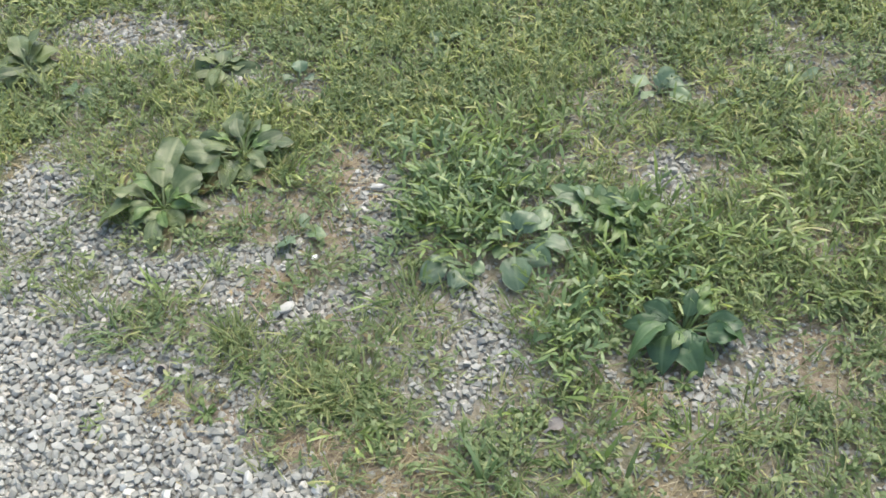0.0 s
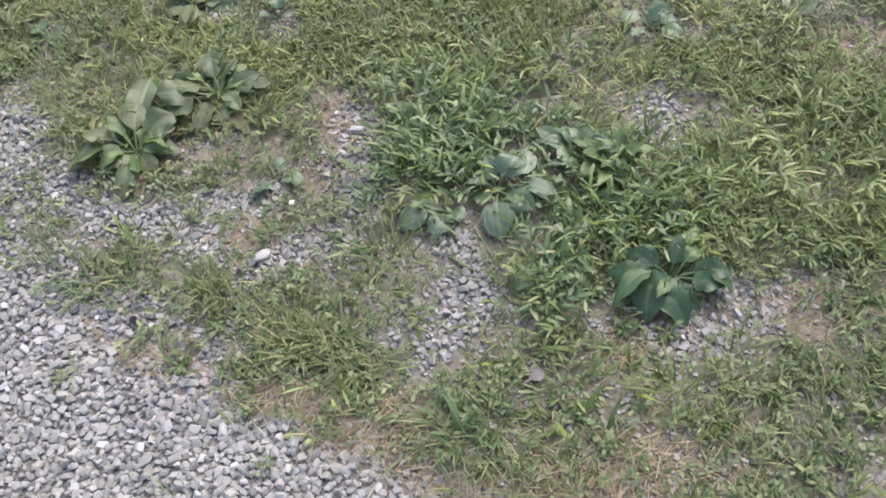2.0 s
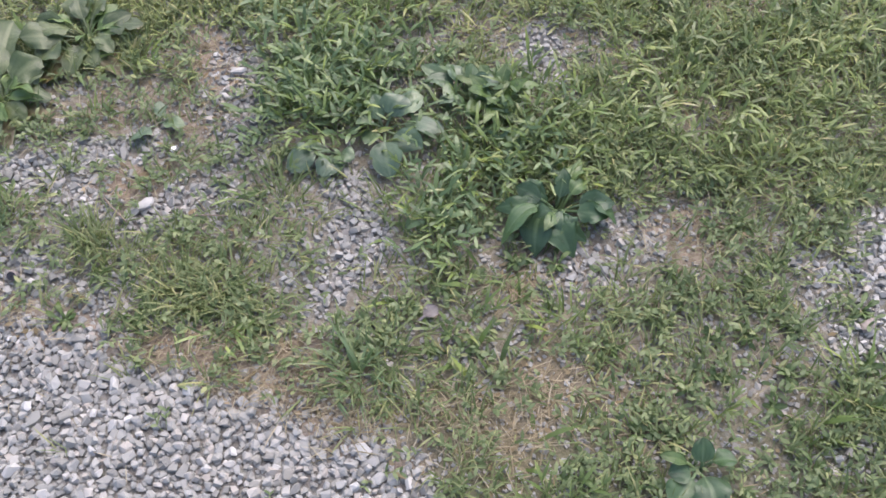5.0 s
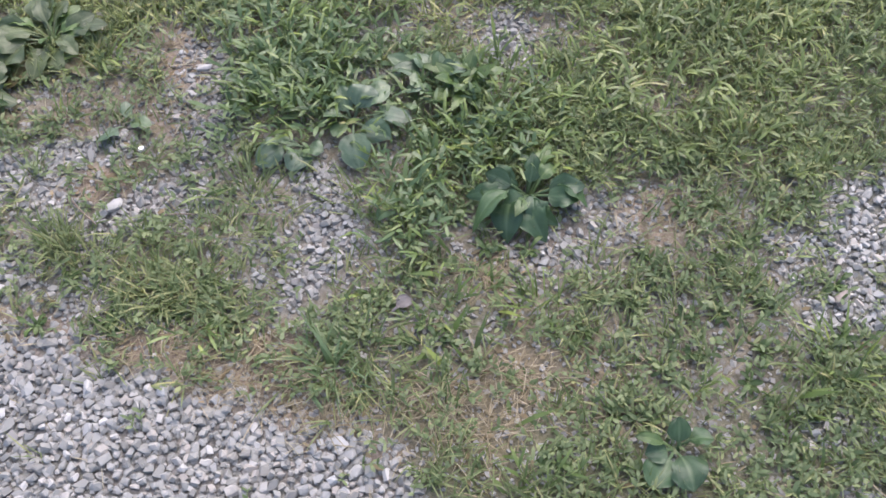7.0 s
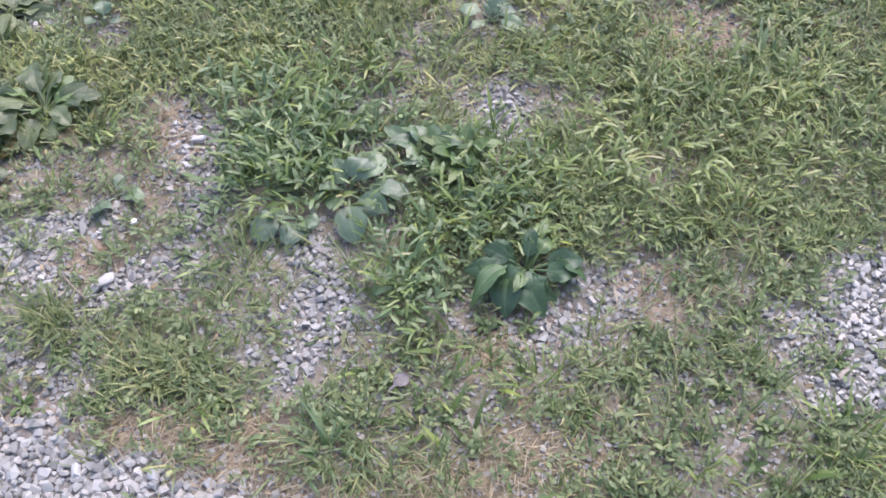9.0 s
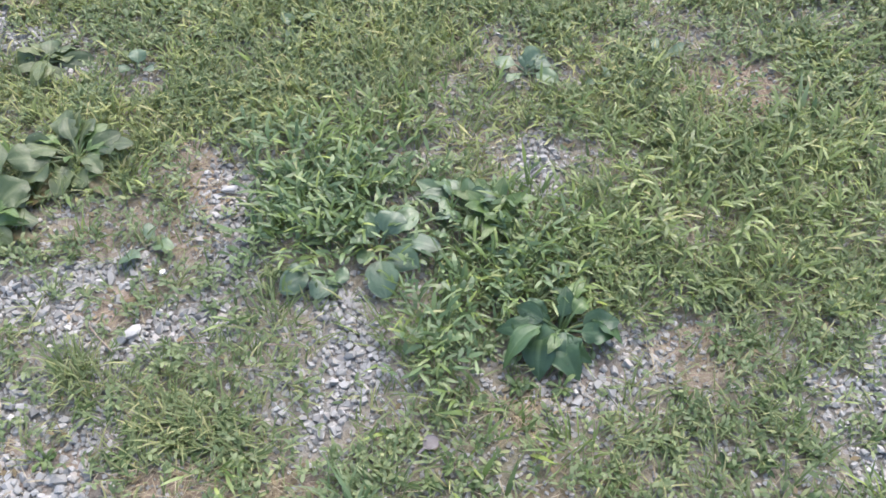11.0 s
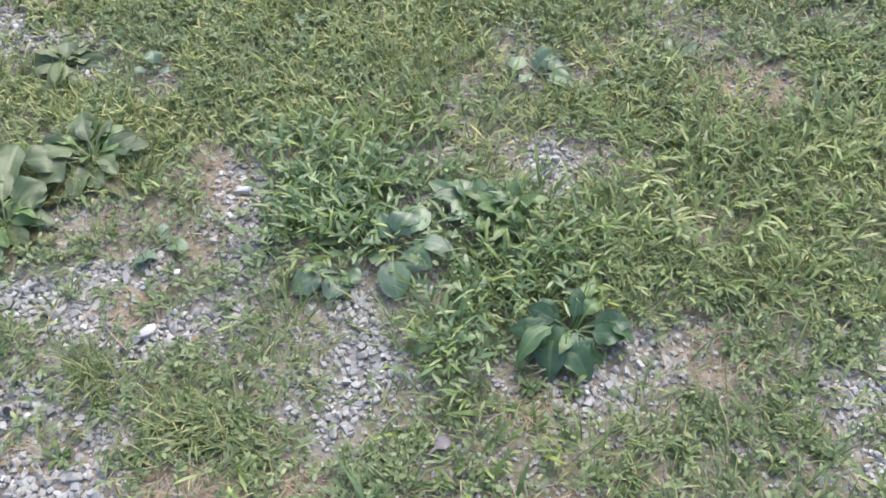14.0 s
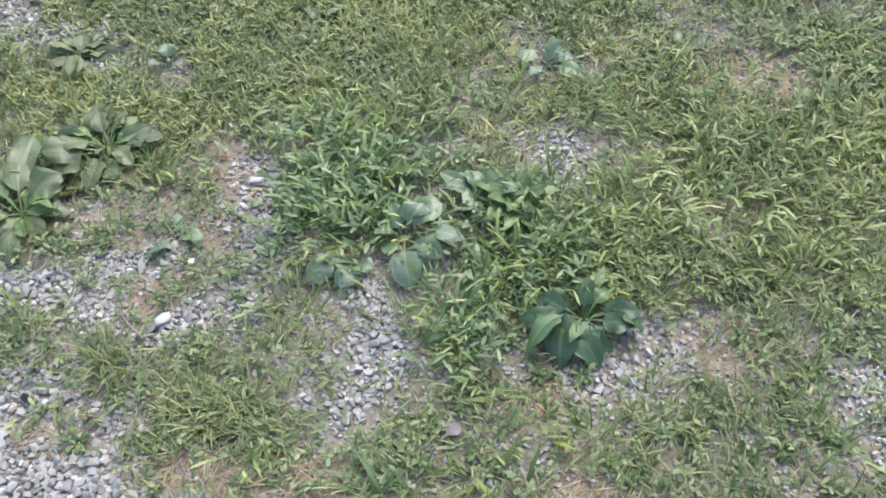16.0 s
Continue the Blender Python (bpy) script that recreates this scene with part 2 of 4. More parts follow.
STONY_BACK = [
    (-0.78, 0.92, 0.15, 0.06, -38, 0.85), (0.32, 1.12, 0.04, 0.07, 20, 0.75), (0.309, 1.151, 0.056, 0.055, 42, 0.95), (0.09, 1.16, 0.06, 0.08, 0, 0.5), (-0.72, 1.4, 0.05, 0.03, 0, 0.4),
    (-0.55, 1.5, 0.07, 0.03, 0, 0.65), (-0.66, 1.6, 0.12, 0.06, 0, 0.65), (-0.84, 1.7, 0.22, 0.09, -15, 0.78)]
STONY_TOO = STONY_FRONT + STONY_BACK
BARE_FRONT = [
    (0.15, 0.41, 0.05, 0.05, 0, 0.8), (0.02, 0.423, 0.04, 0.02, -38, 0.7), (-0.032, 0.466, 0.049, 0.022, -28, 0.8), (0.33, 0.47, 0.08, 0.05, 0, 0.5), (-0.095, 0.489, 0.05, 0.028, -46, 0.9),
    (0.17, 0.5, 0.14, 0.08, 20, 0.9), (-0.11, 0.509, 0.051, 0.024, -43, 0.85), (0.1, 0.51, 0.06, 0.035, -7, 0.8), (0.265, 0.52, 0.1, 0.05, -6, 0.8), (-0.09, 0.52, 0.04, 0.06, -30, 0.8)]
BARE_EDGE = [
    (0.31, 0.69, 0.07, 0.05, 0, 0.4),     (-0.171, 0.564, 0.057, 0.034, -39, 1.0), (-0.2, 0.575, 0.06, 0.035, -25, 0.9), (-0.19, 0.579, 0.061, 0.025, -29, 0.9), (-0.18, 0.605, 0.09, 0.035, -15, 0.9), (-0.281, 0.62, 0.069, 0.025, -19, 0.9),
    (-0.3, 0.63, 0.08, 0.03, -18, 0.85), (-0.288, 0.631, 0.103, 0.027, -14, 1.0), (0.188, 0.669, 0.034, 0.018, -7, 0.6), (0.22, 0.68, 0.06, 0.035, 20, 0.9), (0.235, 0.692, 0.043, 0.025, -6, 0.9),
    (-0.462, 0.696, 0.098, 0.018, -16, 0.6), (-0.5, 0.7, 0.13, 0.035, -22, 0.55)]
BARE_BACK = [
    (0.49, 0.74, 0.06, 0.05, 0, 0.9), (-0.581, 0.744, 0.057, 0.017, -4, 0.8), (0.24, 0.77, 0.05, 0.03, 0, 0.9), (-0.4, 0.94, 0.06, 0.035, 10, 1.0), (-0.311, 1.058, 0.06, 0.048, -23, 0.6),
    (-0.39, 1.084, 0.108, 0.044, -7, 0.45), (-0.28, 1.17, 0.06, 0.08, 0, 0.75), (0.09, 1.17, 0.05, 0.04, 0, 0.35), (-0.289, 1.199, 0.071, 0.059, -66, 0.75), (-0.97, 1.27, 0.06, 0.04, 0, 0.7),
    (0.74, 1.27, 0.14, 0.075, -10, 1.0), (-0.68, 1.7, 0.07, 0.05, 0, 0.6), (-0.889, 1.717, 0.169, 0.062, -10, 0.5)]
BARE = BARE_FRONT + BARE_EDGE + BARE_BACK
LUSH = [
    (0.60, 1.00, 0.20, 0.17, 0, 1.0), (0.78, 1.03, 0.16, 0.13, 0, 0.65), (-0.08, 1.13, 0.07, 0.13, 10, 0.9), (-0.05, 1.02, 0.10, 0.06, 0, 0.75),
    (0.26, 0.98, 0.12, 0.10, 0, 0.78), (0.50, 1.22, 0.14, 0.10, 0, 0.3), (0.02, 1.26, 0.12, 0.07, 0, 0.6), (0.92, 1.15, 0.12, 0.12, 0, 0.35), (0.12, 0.88, 0.10, 0.06, 0, 0.7)]
THIN_FRONT = [
    (0.2, 0.48, 0.2, 0.11, 0, 0.74), (0.324, 0.486, 0.145, 0.094, -3, 0.5), (-0.071, 0.487, 0.083, 0.029, -36, 0.65), (-0.099, 0.49, 0.054, 0.033, -46, 0.9), (0.28, 0.52, 0.4, 0.2, 0, 0.5),
    (0.477, 0.539, 0.106, 0.092, 38, 0.35), (-0.175, 0.565, 0.065, 0.039, -39, 1.0), (-0.231, 0.598, 0.113, 0.031, -22, 0.7), (-0.288, 0.631, 0.107, 0.03, -15, 1.0), (0.5, 0.72, 0.22, 0.07, 0, 0.6),
    (-0.32, 0.74, 0.2, 0.08, 0, 0.35), (-0.055, 0.79, 0.12, 0.16, 0, 0.68)]
THIN_BACK = [
    (-0.7, 0.9, 0.28, 0.12, -35, 0.65), (-0.42, 0.93, 0.28, 0.11, 0, 0.6), (-0.392, 1.103, 0.168, 0.07, -7, 0.55), (-0.402, 1.104, 0.148, 0.076, -9, 0.4), (-0.27, 1.11, 0.11, 0.17, 0, 0.65),
    (0.33, 1.13, 0.08, 0.1, 0, 0.5), (-0.277, 1.158, 0.108, 0.079, -79, 0.6), (0.09, 1.17, 0.08, 0.09, 0, 0.35), (0.72, 1.27, 0.12, 0.08, 0, 0.6), (-0.58, 1.52, 0.12, 0.07, 0, 0.55),
    (-0.75, 1.62, 0.3, 0.12, 0, 0.45), (-0.857, 1.693, 0.183, 0.09, -13, 0.8)]
THIN = THIN_FRONT + THIN_BACK
EDGE = ((-3.0, 1.02), (-0.89, 0.95), (-0.76, 0.87), (-0.63, 0.755), (-0.51, 0.668), (-0.38, 0.636), (-0.27, 0.59), (-0.16, 0.54), (-0.05, 0.485), (0.09, 0.35), (0.3, 0.24), (0.6, 0.26), (3.0, 0.3))


def drive(x, y):
    """How much the place belongs to the open gravel drive."""
    edge = np.interp(x, [p for p, _ in EDGE], [q for _, q in EDGE])
    back = np.clip((np.asarray(y) + 2.6 + 0.3 * grain(x, y, 0.4)) / 0.2, 0, 1)
    return back * np.clip((edge - np.asarray(y) + 0.08 * (grain(x, y, 0.06) - 0.5) + 0.04 * (grain(x, y, 0.025) - 0.5)) / 0.06 + 0.5, 0, 1)


def stony(x, y):
    return np.maximum(drive(x, y), np.maximum(blots(x, y, STONY), blots(x, y, STONY_TOO)))


def height(x, y):
    """The ground's height: low swells and small lumps."""
    return 0.014 * (grain(x, y, 0.5) - 0.5) + 0.008 * (grain(x, y, 0.11) - 0.5)


def tri_mesh(name, verts, tris, material, smooth=False, **values):
    """A mesh from arrays of places and triangles, with further values at each corner point."""
    me = bpy.data.meshes.new(name)
    me.vertices.add(len(verts)), me.loops.add(3 * len(tris)), me.polygons.add(len(tris))
    me.vertices.foreach_set("co", np.asarray(verts, np.float32).ravel())
    me.loops.foreach_set("vertex_index", np.asarray(tris, np.int32).ravel())
    me.polygons.foreach_set("loop_start", np.arange(0, 3 * len(tris), 3, dtype=np.int32))
    me.polygons.foreach_set("use_smooth", np.full(len(tris), smooth))
    for key, value in values.items():
        me.attributes.new(key, "FLOAT", "POINT").data.foreach_set("value", np.asarray(value, np.float32))
    me.update(calc_edges=True)
    me.validate()
    me.materials.append(material)
    return me


def part(name, data, parent, label=""):
    ob = new(name, data)
    ob.parent = parent
    return tagged(ob, label)


# ---- the ground: one sheet to the horizon ----
def spread(lo, hi, step):
    core = np.arange(lo, hi + step / 2, step)
    far = step * np.cumsum(1.35 ** np.arange(1, 32))
    return np.concatenate([lo - far[::-1], core, hi + far])


def make_ground():
    xs, ys = spread(-2.2, 2.1, 0.02), spread(-0.8, 2.9, 0.02)
    x, y = (a.ravel() for a in np.meshgrid(xs, ys))
    away = np.maximum(np.abs(x) - 1.6, np.abs(y - 1.05) - 1.2)
    far = np.clip((away + 0.75 + 0.4 * (grain(x, y, 0.3) - 0.5)) / 0.55, 0, 1) * (1 - drive(x, y))
    w, h = len(xs), len(ys)
    a = (np.arange(h - 1)[:, None] * w + np.arange(w - 1)[None]).ravel()
    tris = np.concatenate([np.stack([a, a + 1, a + w + 1], 1), np.stack([a, a + w + 1, a + w], 1)])
    flat = np.clip(1 - np.maximum(away, 0) / 6, 0, 1)
    me = tri_mesh("ground", np.stack([x, y, height(x, y) * flat], 1), tris, SOIL, True, gravel=stony(x, y), bare=blots(x, y, BARE), far=far)
    tagged(new("ground", me), "stony brown soil under thin weeds and gravel", "ground", kind="structure")


make_ground()


# ---- gravel ----
def stone_shape(seed, points=7, material=STONE):
    """A crushed, blocky stone with chipped corners, about one unit across."""
    r = random.Random(seed)
    bm = bmesh.new()
    wedge, shear = r.uniform(-0.22, 0.22), r.uniform(-0.25, 0.25)
    spots = [Vector((a, b, c)) * r.uniform(0.54, 0.72) for a in (-1, 1) for b in (-1, 1) for c in (-1, 1)]
    spots += [Vector((r.gauss(0, 1), r.gauss(0, 1), r.gauss(0, 1))).normalized() * r.uniform(0.92, 1.04) for _ in range(points)]
    for v in spots:
        v += Vector((r.uniform(-0.16, 0.16), r.uniform(-0.16, 0.16), r.uniform(-0.16, 0.16)))
        bm.verts.new((0.52 * (v.x + shear * v.y), 0.45 * v.y * (1 + wedge * v.x), 0.36 * v.z * (1 + wedge * v.y)))
    cut = bmesh.ops.convex_hull(bm, input=bm.verts)
    bmesh.ops.delete(bm, geom=[g for g in cut["geom_interior"] if isinstance(g, bmesh.types.BMVert)], context="VERTS")
    bmesh.ops.triangulate(bm, faces=bm.faces)
    bmesh.ops.recalc_face_normals(bm, faces=bm.faces)
    me = bpy.data.meshes.new("stone")
    bm.to_mesh(me)
    bm.free()
    me.polygons.foreach_set("use_smooth", [True] * len(me.polygons))
    me.set_sharp_from_angle(angle=radians(24))
    me.materials.append(material)
    return me


SHAPES = [stone_shape(s) for s in range(24)]
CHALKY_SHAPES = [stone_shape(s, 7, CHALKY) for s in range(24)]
SHAPE_DATA = [(np.array([v.co[:] for v in me.vertices]), np.array([p.vertices[:] for p in me.polygons])) for me in SHAPES]


def scatter(count, chance, box=None):
    """Random places, kept with a chance that depends on the place: in a box, or all over the near stretch, where the count is for 5.9 square metres."""
    fade = near if box is None else (lambda x, y: 1.0)
    if box is None:
        box, count = (-1.9, 1.8, -0.5, 2.6), int(1.95 * count)
    x, y = dice.uniform(box[0], box[1], count), dice.uniform(box[2], box[3], count)
    keep = dice.random(count) < chance(x, y) * fade(x, y)
    return x[keep], y[keep]


def near(x, y):
    """One where things are close enough to tell apart, fading out all round."""
    away = np.hypot(np.maximum(np.abs(x + 0.05) - 1.15, 0), np.maximum(np.abs(y - 1.0) - 0.95, 0))
    return np.clip(1 - (away + 0.3 * (grain(x, y, 0.2) - 0.5)) / 0.55, 0, 1)


def thinned(x, y, gap):
    """Leaves out places that lie closer than the gap to an earlier one."""
    cells, keep = {}, []
    for n, (a, b) in enumerate(zip(x.tolist(), y.tolist())):
        i, j = int(a // gap), int(b // gap)
        if all((a - p) ** 2 + (b - q) ** 2 > gap * gap for u in (i - 1, i, i + 1) for v in (j - 1, j, j + 1) for p, q in cells.get((u, v), ())):
            cells.setdefault((i, j), []).append((a, b))
            keep.append(n)
    return x[keep], y[keep]


def trodden(x, y):
    """Loose stones thin out along the drive, where they are pressed into it."""
    return np.clip(1 - (np.hypot(np.maximum(np.abs(x + 0.1) - 1.0, 0), np.maximum(np.abs(y - 0.95) - 0.75, 0)) + 0.2 * (grain(x, y, 0.2) - 0.5)) / 0.35, 0, 1)


def stone_places():
    rows = []
    layers = ((0.0096, 0.001, 165000, lambda x, y: np.clip(1.5 * stony(x, y) - 0.3, 0, 1) * (1 - 0.5 * blots(x, y, BARE)) * trodden(x, y)), (0.0114, 0.0050, 165000, lambda x, y: np.clip(1.6 * stony(x, y) - 0.6, 0, 1) * (1 - 0.7 * blots(x, y, BARE)) * trodden(x, y)),
              (0.0105, 0.0, 75000, lambda x, y: np.clip(0.35 + 0.35 * (grain(x, y, 0.12) > 0.5) + 0.8 * blots(x, y, THIN), 0, 1) * (1 - blots(x, y, LUSH)) * (1 - 0.35 * blots(x, y, BARE))))
    for gap, lift, count, chance in layers:
        x, y = thinned(*scatter(count, chance), gap)
        size = np.clip(dice.normal(0.0137, 0.0036, len(x)), 0.007, 0.025) * (0.86 + 0.14 * drive(x, y))
        z = height(x, y) + lift - 0.004 * (1 - stony(x, y)) - 0.003 * blots(x, y, BARE) + dice.uniform(-0.002, 0.003, len(x))
        rows.append(np.stack([x, y, z, size], 1))
    return np.concatenate(rows)


def stone_pose(x, y, z, size, r):
    turn = Euler((r.gauss(0, 0.45), r.gauss(0, 0.45), r.uniform(0, 6.283))).to_matrix().to_4x4()
    return Matrix.Translation((x, y, z)) @ turn @ Matrix.Diagonal((size * r.uniform(0.85, 1.2), size * r.uniform(0.8, 1.1), size * r.uniform(0.75, 1.15), 1))


def make_gravel():
    r = random.Random(3)
    places = stone_places()
    beds = []
    for label, category, inside, limit in (
            ("loose bed of grey crushed limestone on the drive", "gravel", lambda x, y: drive(x, y) > 0.5, lambda x, y: -0.50 < x < 0.10 and 0.36 < y < 0.62),
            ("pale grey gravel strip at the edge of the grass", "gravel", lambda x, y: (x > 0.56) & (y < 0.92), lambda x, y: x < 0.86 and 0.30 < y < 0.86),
            ("grey gravel patches with grass growing through", "gravel", lambda x, y: (x < -0.13) & (y > 0.8) & (y < 1.3), lambda x, y: -0.50 < x < -0.20 and 0.80 < y < 1.0),
            ("thin scattered gravel among low weeds", "gravel", lambda x, y: x < 9, lambda x, y: -0.14 < x < 0.40 and 0.62 < y < 0.80)):
        beds.append((label, category, inside, limit))
    left = np.ones(len(places), bool)
    for n, (label, category, inside, limit) in enumerate(beds):
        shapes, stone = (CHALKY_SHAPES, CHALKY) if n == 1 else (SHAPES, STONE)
        mine = left & inside(places[:, 0], places[:, 1])
        left &= ~mine
        verts, tris, base, singles = [], [], 0, []
        for x, y, z, size in places[mine].tolist():
            k, m = r.randrange(len(SHAPES)), stone_pose(x, y, z, size, r)
            if len(singles) < 300 and limit(x, y):
                singles.append((k, m))
                continue
            v, t = SHAPE_DATA[k]
            a = np.array(m)
            verts.append(v @ a[:3, :3].T + a[:3, 3])
            tris.append(t + base)
            base += len(v)
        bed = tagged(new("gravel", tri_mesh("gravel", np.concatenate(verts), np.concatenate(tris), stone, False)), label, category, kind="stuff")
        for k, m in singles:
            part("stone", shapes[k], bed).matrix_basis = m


def make_grit():
    """Small chips between the stones."""
    r = random.Random(9)
    chips = []
    for k in range(8):
        me = stone_shape(700 + k, 0)
        chips.append((np.array([v.co[:] for v in me.vertices]), np.array([p.vertices[:] for p in me.polygons])))
        bpy.data.meshes.remove(me)
    x, y = scatter(48000, lambda x, y: np.clip(0.4 + 0.5 * grain(x, y, 0.08) - 0.5 * blots(x, y, LUSH), 0, 1), (-1.3, 1.2, 0.2, 1.95))
    verts, tris, base = [], [], 0
    for a, b, c in zip(x.tolist(), y.tolist(), height(x, y).tolist()):
        v, t = chips[r.randrange(8)]
        m = np.array(stone_pose(a, b, c + 0.0015, r.uniform(0.004, 0.011), r))
        verts.append(v @ m[:3, :3].T + m[:3, 3])
        tris.append(t + base)
        base += len(v)
    tagged(new("grit", tri_mesh("grit", np.concatenate(verts), np.concatenate(tris), STONE)), "fine grey stone chips on brown soil", "grit", kind="stuff")


# ---- blades and small leaves, many at once ----
def strips(x, y, z, length, width, heading, lean, droop, twist, rings=4, belly=0.35, fold=0.0):
    """Ribbons that rise from (x, y, z), lean over and taper to a point. Angles in radians, lean from the upright."""
    n = len(x)
    s = np.linspace(0, 1, rings + 1)
    at = np.stack([x, y, z], 1)
    out = np.stack([np.cos(heading), np.sin(heading), 0 * heading], 1)
    side = np.stack([-np.sin(heading), np.cos(heading), 0 * heading], 1)
    up = np.array([0, 0, 1.0])
    side = side * np.cos(twist)[:, None] + up * np.sin(twist)[:, None]
    verts, per = [], 2 * rings + 1
    for k in range(rings + 1):
        if k:
            angle = lean + droop * (s[k] + s[k - 1]) / 2
            at = at + (length / rings)[:, None] * (np.cos(angle)[:, None] * up + np.sin(angle)[:, None] * out)
            at[:, 2] = np.maximum(at[:, 2], z + 0.002)
        if k == rings:
            verts.append(at)
            break
        wide = (0.5 + 0.5 * min(1, s[k] / belly)) if s[k] < belly else math.cos((s[k] - belly) / (1 - belly) * 1.25)
        half = (0.5 * width * wide)[:, None] * side
        verts += [at - half + fold * width[:, None] * up, at + half + fold * width[:, None] * up]
    verts = np.stack(verts, 1).reshape(-1, 3)
    quad = [t for k in range(rings - 1) for t in ((2 * k, 2 * k + 1, 2 * k + 3), (2 * k, 2 * k + 3, 2 * k + 2))] + [(2 * rings - 2, 2 * rings - 1, 2 * rings)]
    tris = (np.arange(n)[:, None, None] * per + np.array(quad)[None]).reshape(-1, 3)
    return verts, tris


def clumps(x, y, each, wide):
    """Several places round each of the given ones, and the heading outwards."""
    cx, cy = np.repeat(x, each), np.repeat(y, each)
    heading = dice.uniform(0, 2 * np.pi, len(cx))
    r = wide * np.sqrt(dice.random(len(cx)))
    return cx + r * np.cos(heading), cy + r * np.sin(heading), heading + dice.normal(0, 0.5, len(cx))


def runners(x, y, stems, nodes, step, rise, leaf, wide, fork, pairs=False, thin=0.15):
    """Creeping stems from each place, with leaves along them: the values for strips(), stems first. leaf and wide: from, to."""
    n = len(x) * stems
    px, py = np.repeat(x, stems), np.repeat(y, stems)
    h = dice.uniform(0, 2 * np.pi, n)
    px, py = px + 0.006 * np.cos(h), py + 0.006 * np.sin(h)
    tall, rows, stalks = rise * dice.uniform(0.35, 1.15, n), [], []
    last = dice.integers(max(2, nodes - 3), nodes + 1, n)
    zero = np.zeros(n)
    for k in range(1, nodes + 1):
        s = k / nodes
        h = h + dice.normal(0, 0.22, n)
        pace = step * dice.uniform(0.7, 1.3, n)
        z0, z1 = height(px, py) + 0.002 + tall * math.sin(1.9 * (s - 1 / nodes)), None
        grown = k <= last
        qx, qy = px + pace * np.cos(h), py + pace * np.sin(h)
        z1 = height(qx, qy) + 0.002 + tall * math.sin(1.9 * s)
        stalks.append(np.stack([px, py, z0, 1.15 * np.hypot(pace, z1 - z0), zero + 0.0016, h, np.arctan2(pace, z1 - z0), zero, zero], 1)[grown])
        px, py = qx, qy
        for side in ((1, -1) if pairs else (1 if k % 2 else -1,)):
            keep = grown & (dice.random(n) > thin)
            size = dice.uniform(leaf[0], leaf[1], n) * (1 - 0.35 * abs(s - 0.45))
            rows.append(np.stack([px, py, z1, size, dice.uniform(wide[0], wide[1], n), h + side * fork + dice.normal(0, 0.3, n),
                                  dice.uniform(0.4, 1.35, n), dice.uniform(0.1, 1.2, n), dice.normal(0, 0.45, n)], 1)[keep])
        if not pairs:
            tip = k == last
            rows.append(np.stack([px, py, z1, leaf[1] * dice.uniform(0.6, 1.0, n), zero + 0.85 * wide[1], h + dice.normal(0, 0.25, n), dice.uniform(0.3, 1.1, n), dice.uniform(0.2, 1.0, n), zero], 1)[tip])
    return np.concatenate(stalks), np.concatenate(rows)


def joined(*pieces):
    """Several pairs of places and triangles as one."""
    base, verts, tris = 0, [], []
    for v, t in pieces:
        verts.append(v), tris.append(t + base)
        base += len(v)
    return np.concatenate(verts), np.concatenate(tris)


def creeping(rings, belly, *values, **more):
    stalks, leaves = runners(*values, **more)
    return joined(strips(*stalks.T, 2, 0.5), strips(*leaves.T, rings, belly))


ROOM_FRONT = [
    (0.41, 0.36, 0.07, 0.06, 0, 0.9), (-0.07, 0.66, 0.07, 0.04, 0, 0.8), (0.28, 0.76, 0.11, 0.05, 0, 0.8), (0.28, 0.81, 0.1, 0.06, 0, 0.45), (-0.373, 0.885, 0.035, 0.03, 0, 0.9),
    (-0.09, 0.91, 0.08, 0.05, 0, 0.95), (0.03, 0.93, 0.1, 0.05, 0, 0.9), (-0.08, 0.95, 0.07, 0.04, 0, 0.9), (0.03, 0.98, 0.1, 0.07, 0, 0.7), (-0.333, 0.985, 0.03, 0.03, 0, 1.0)]
ROOM_BACK = [
    (0.155, 1.02, 0.08, 0.05, 0, 0.85), (0.155, 1.06, 0.08, 0.06, 0, 0.7), (-0.37, 1.065, 0.05, 0.04, 0, 0.8), (0.302, 1.113, 0.052, 0.049, 63, 0.9), (-0.64, 1.12, 0.11, 0.08, 0, 0.35),
    (-0.228, 1.145, 0.045, 0.03, 0, 1.0), (-0.51, 1.255, 0.1, 0.07, 0, 0.35), (0.34, 1.37, 0.085, 0.065, 0, 0.97), (-0.395, 1.465, 0.065, 0.055, 0, 0.92), (-0.89, 1.48, 0.06, 0.05, 0, 0.8),
    (-0.58, 1.54, 0.09, 0.06, 0, 0.92), (-1.03, 1.6, 0.09, 0.08, 0, 0.93)]
ROOM = ROOM_FRONT + ROOM_BACK


def cover(x, y):
    """How far weeds close over the stones."""
    open_ground = np.maximum(blots(x, y, THIN), 0.8 * blots(x, y, BARE))
    stones = np.maximum(drive(x, y), np.maximum(blots(x, y, STONY, 0.7), blots(x, y, STONY_TOO, 0.7)))
    return np.clip(1.1 - 1.5 * stones, 0.0, 1) * (1 - open_ground) * (1 - blots(x, y, ROOM, 0.2))


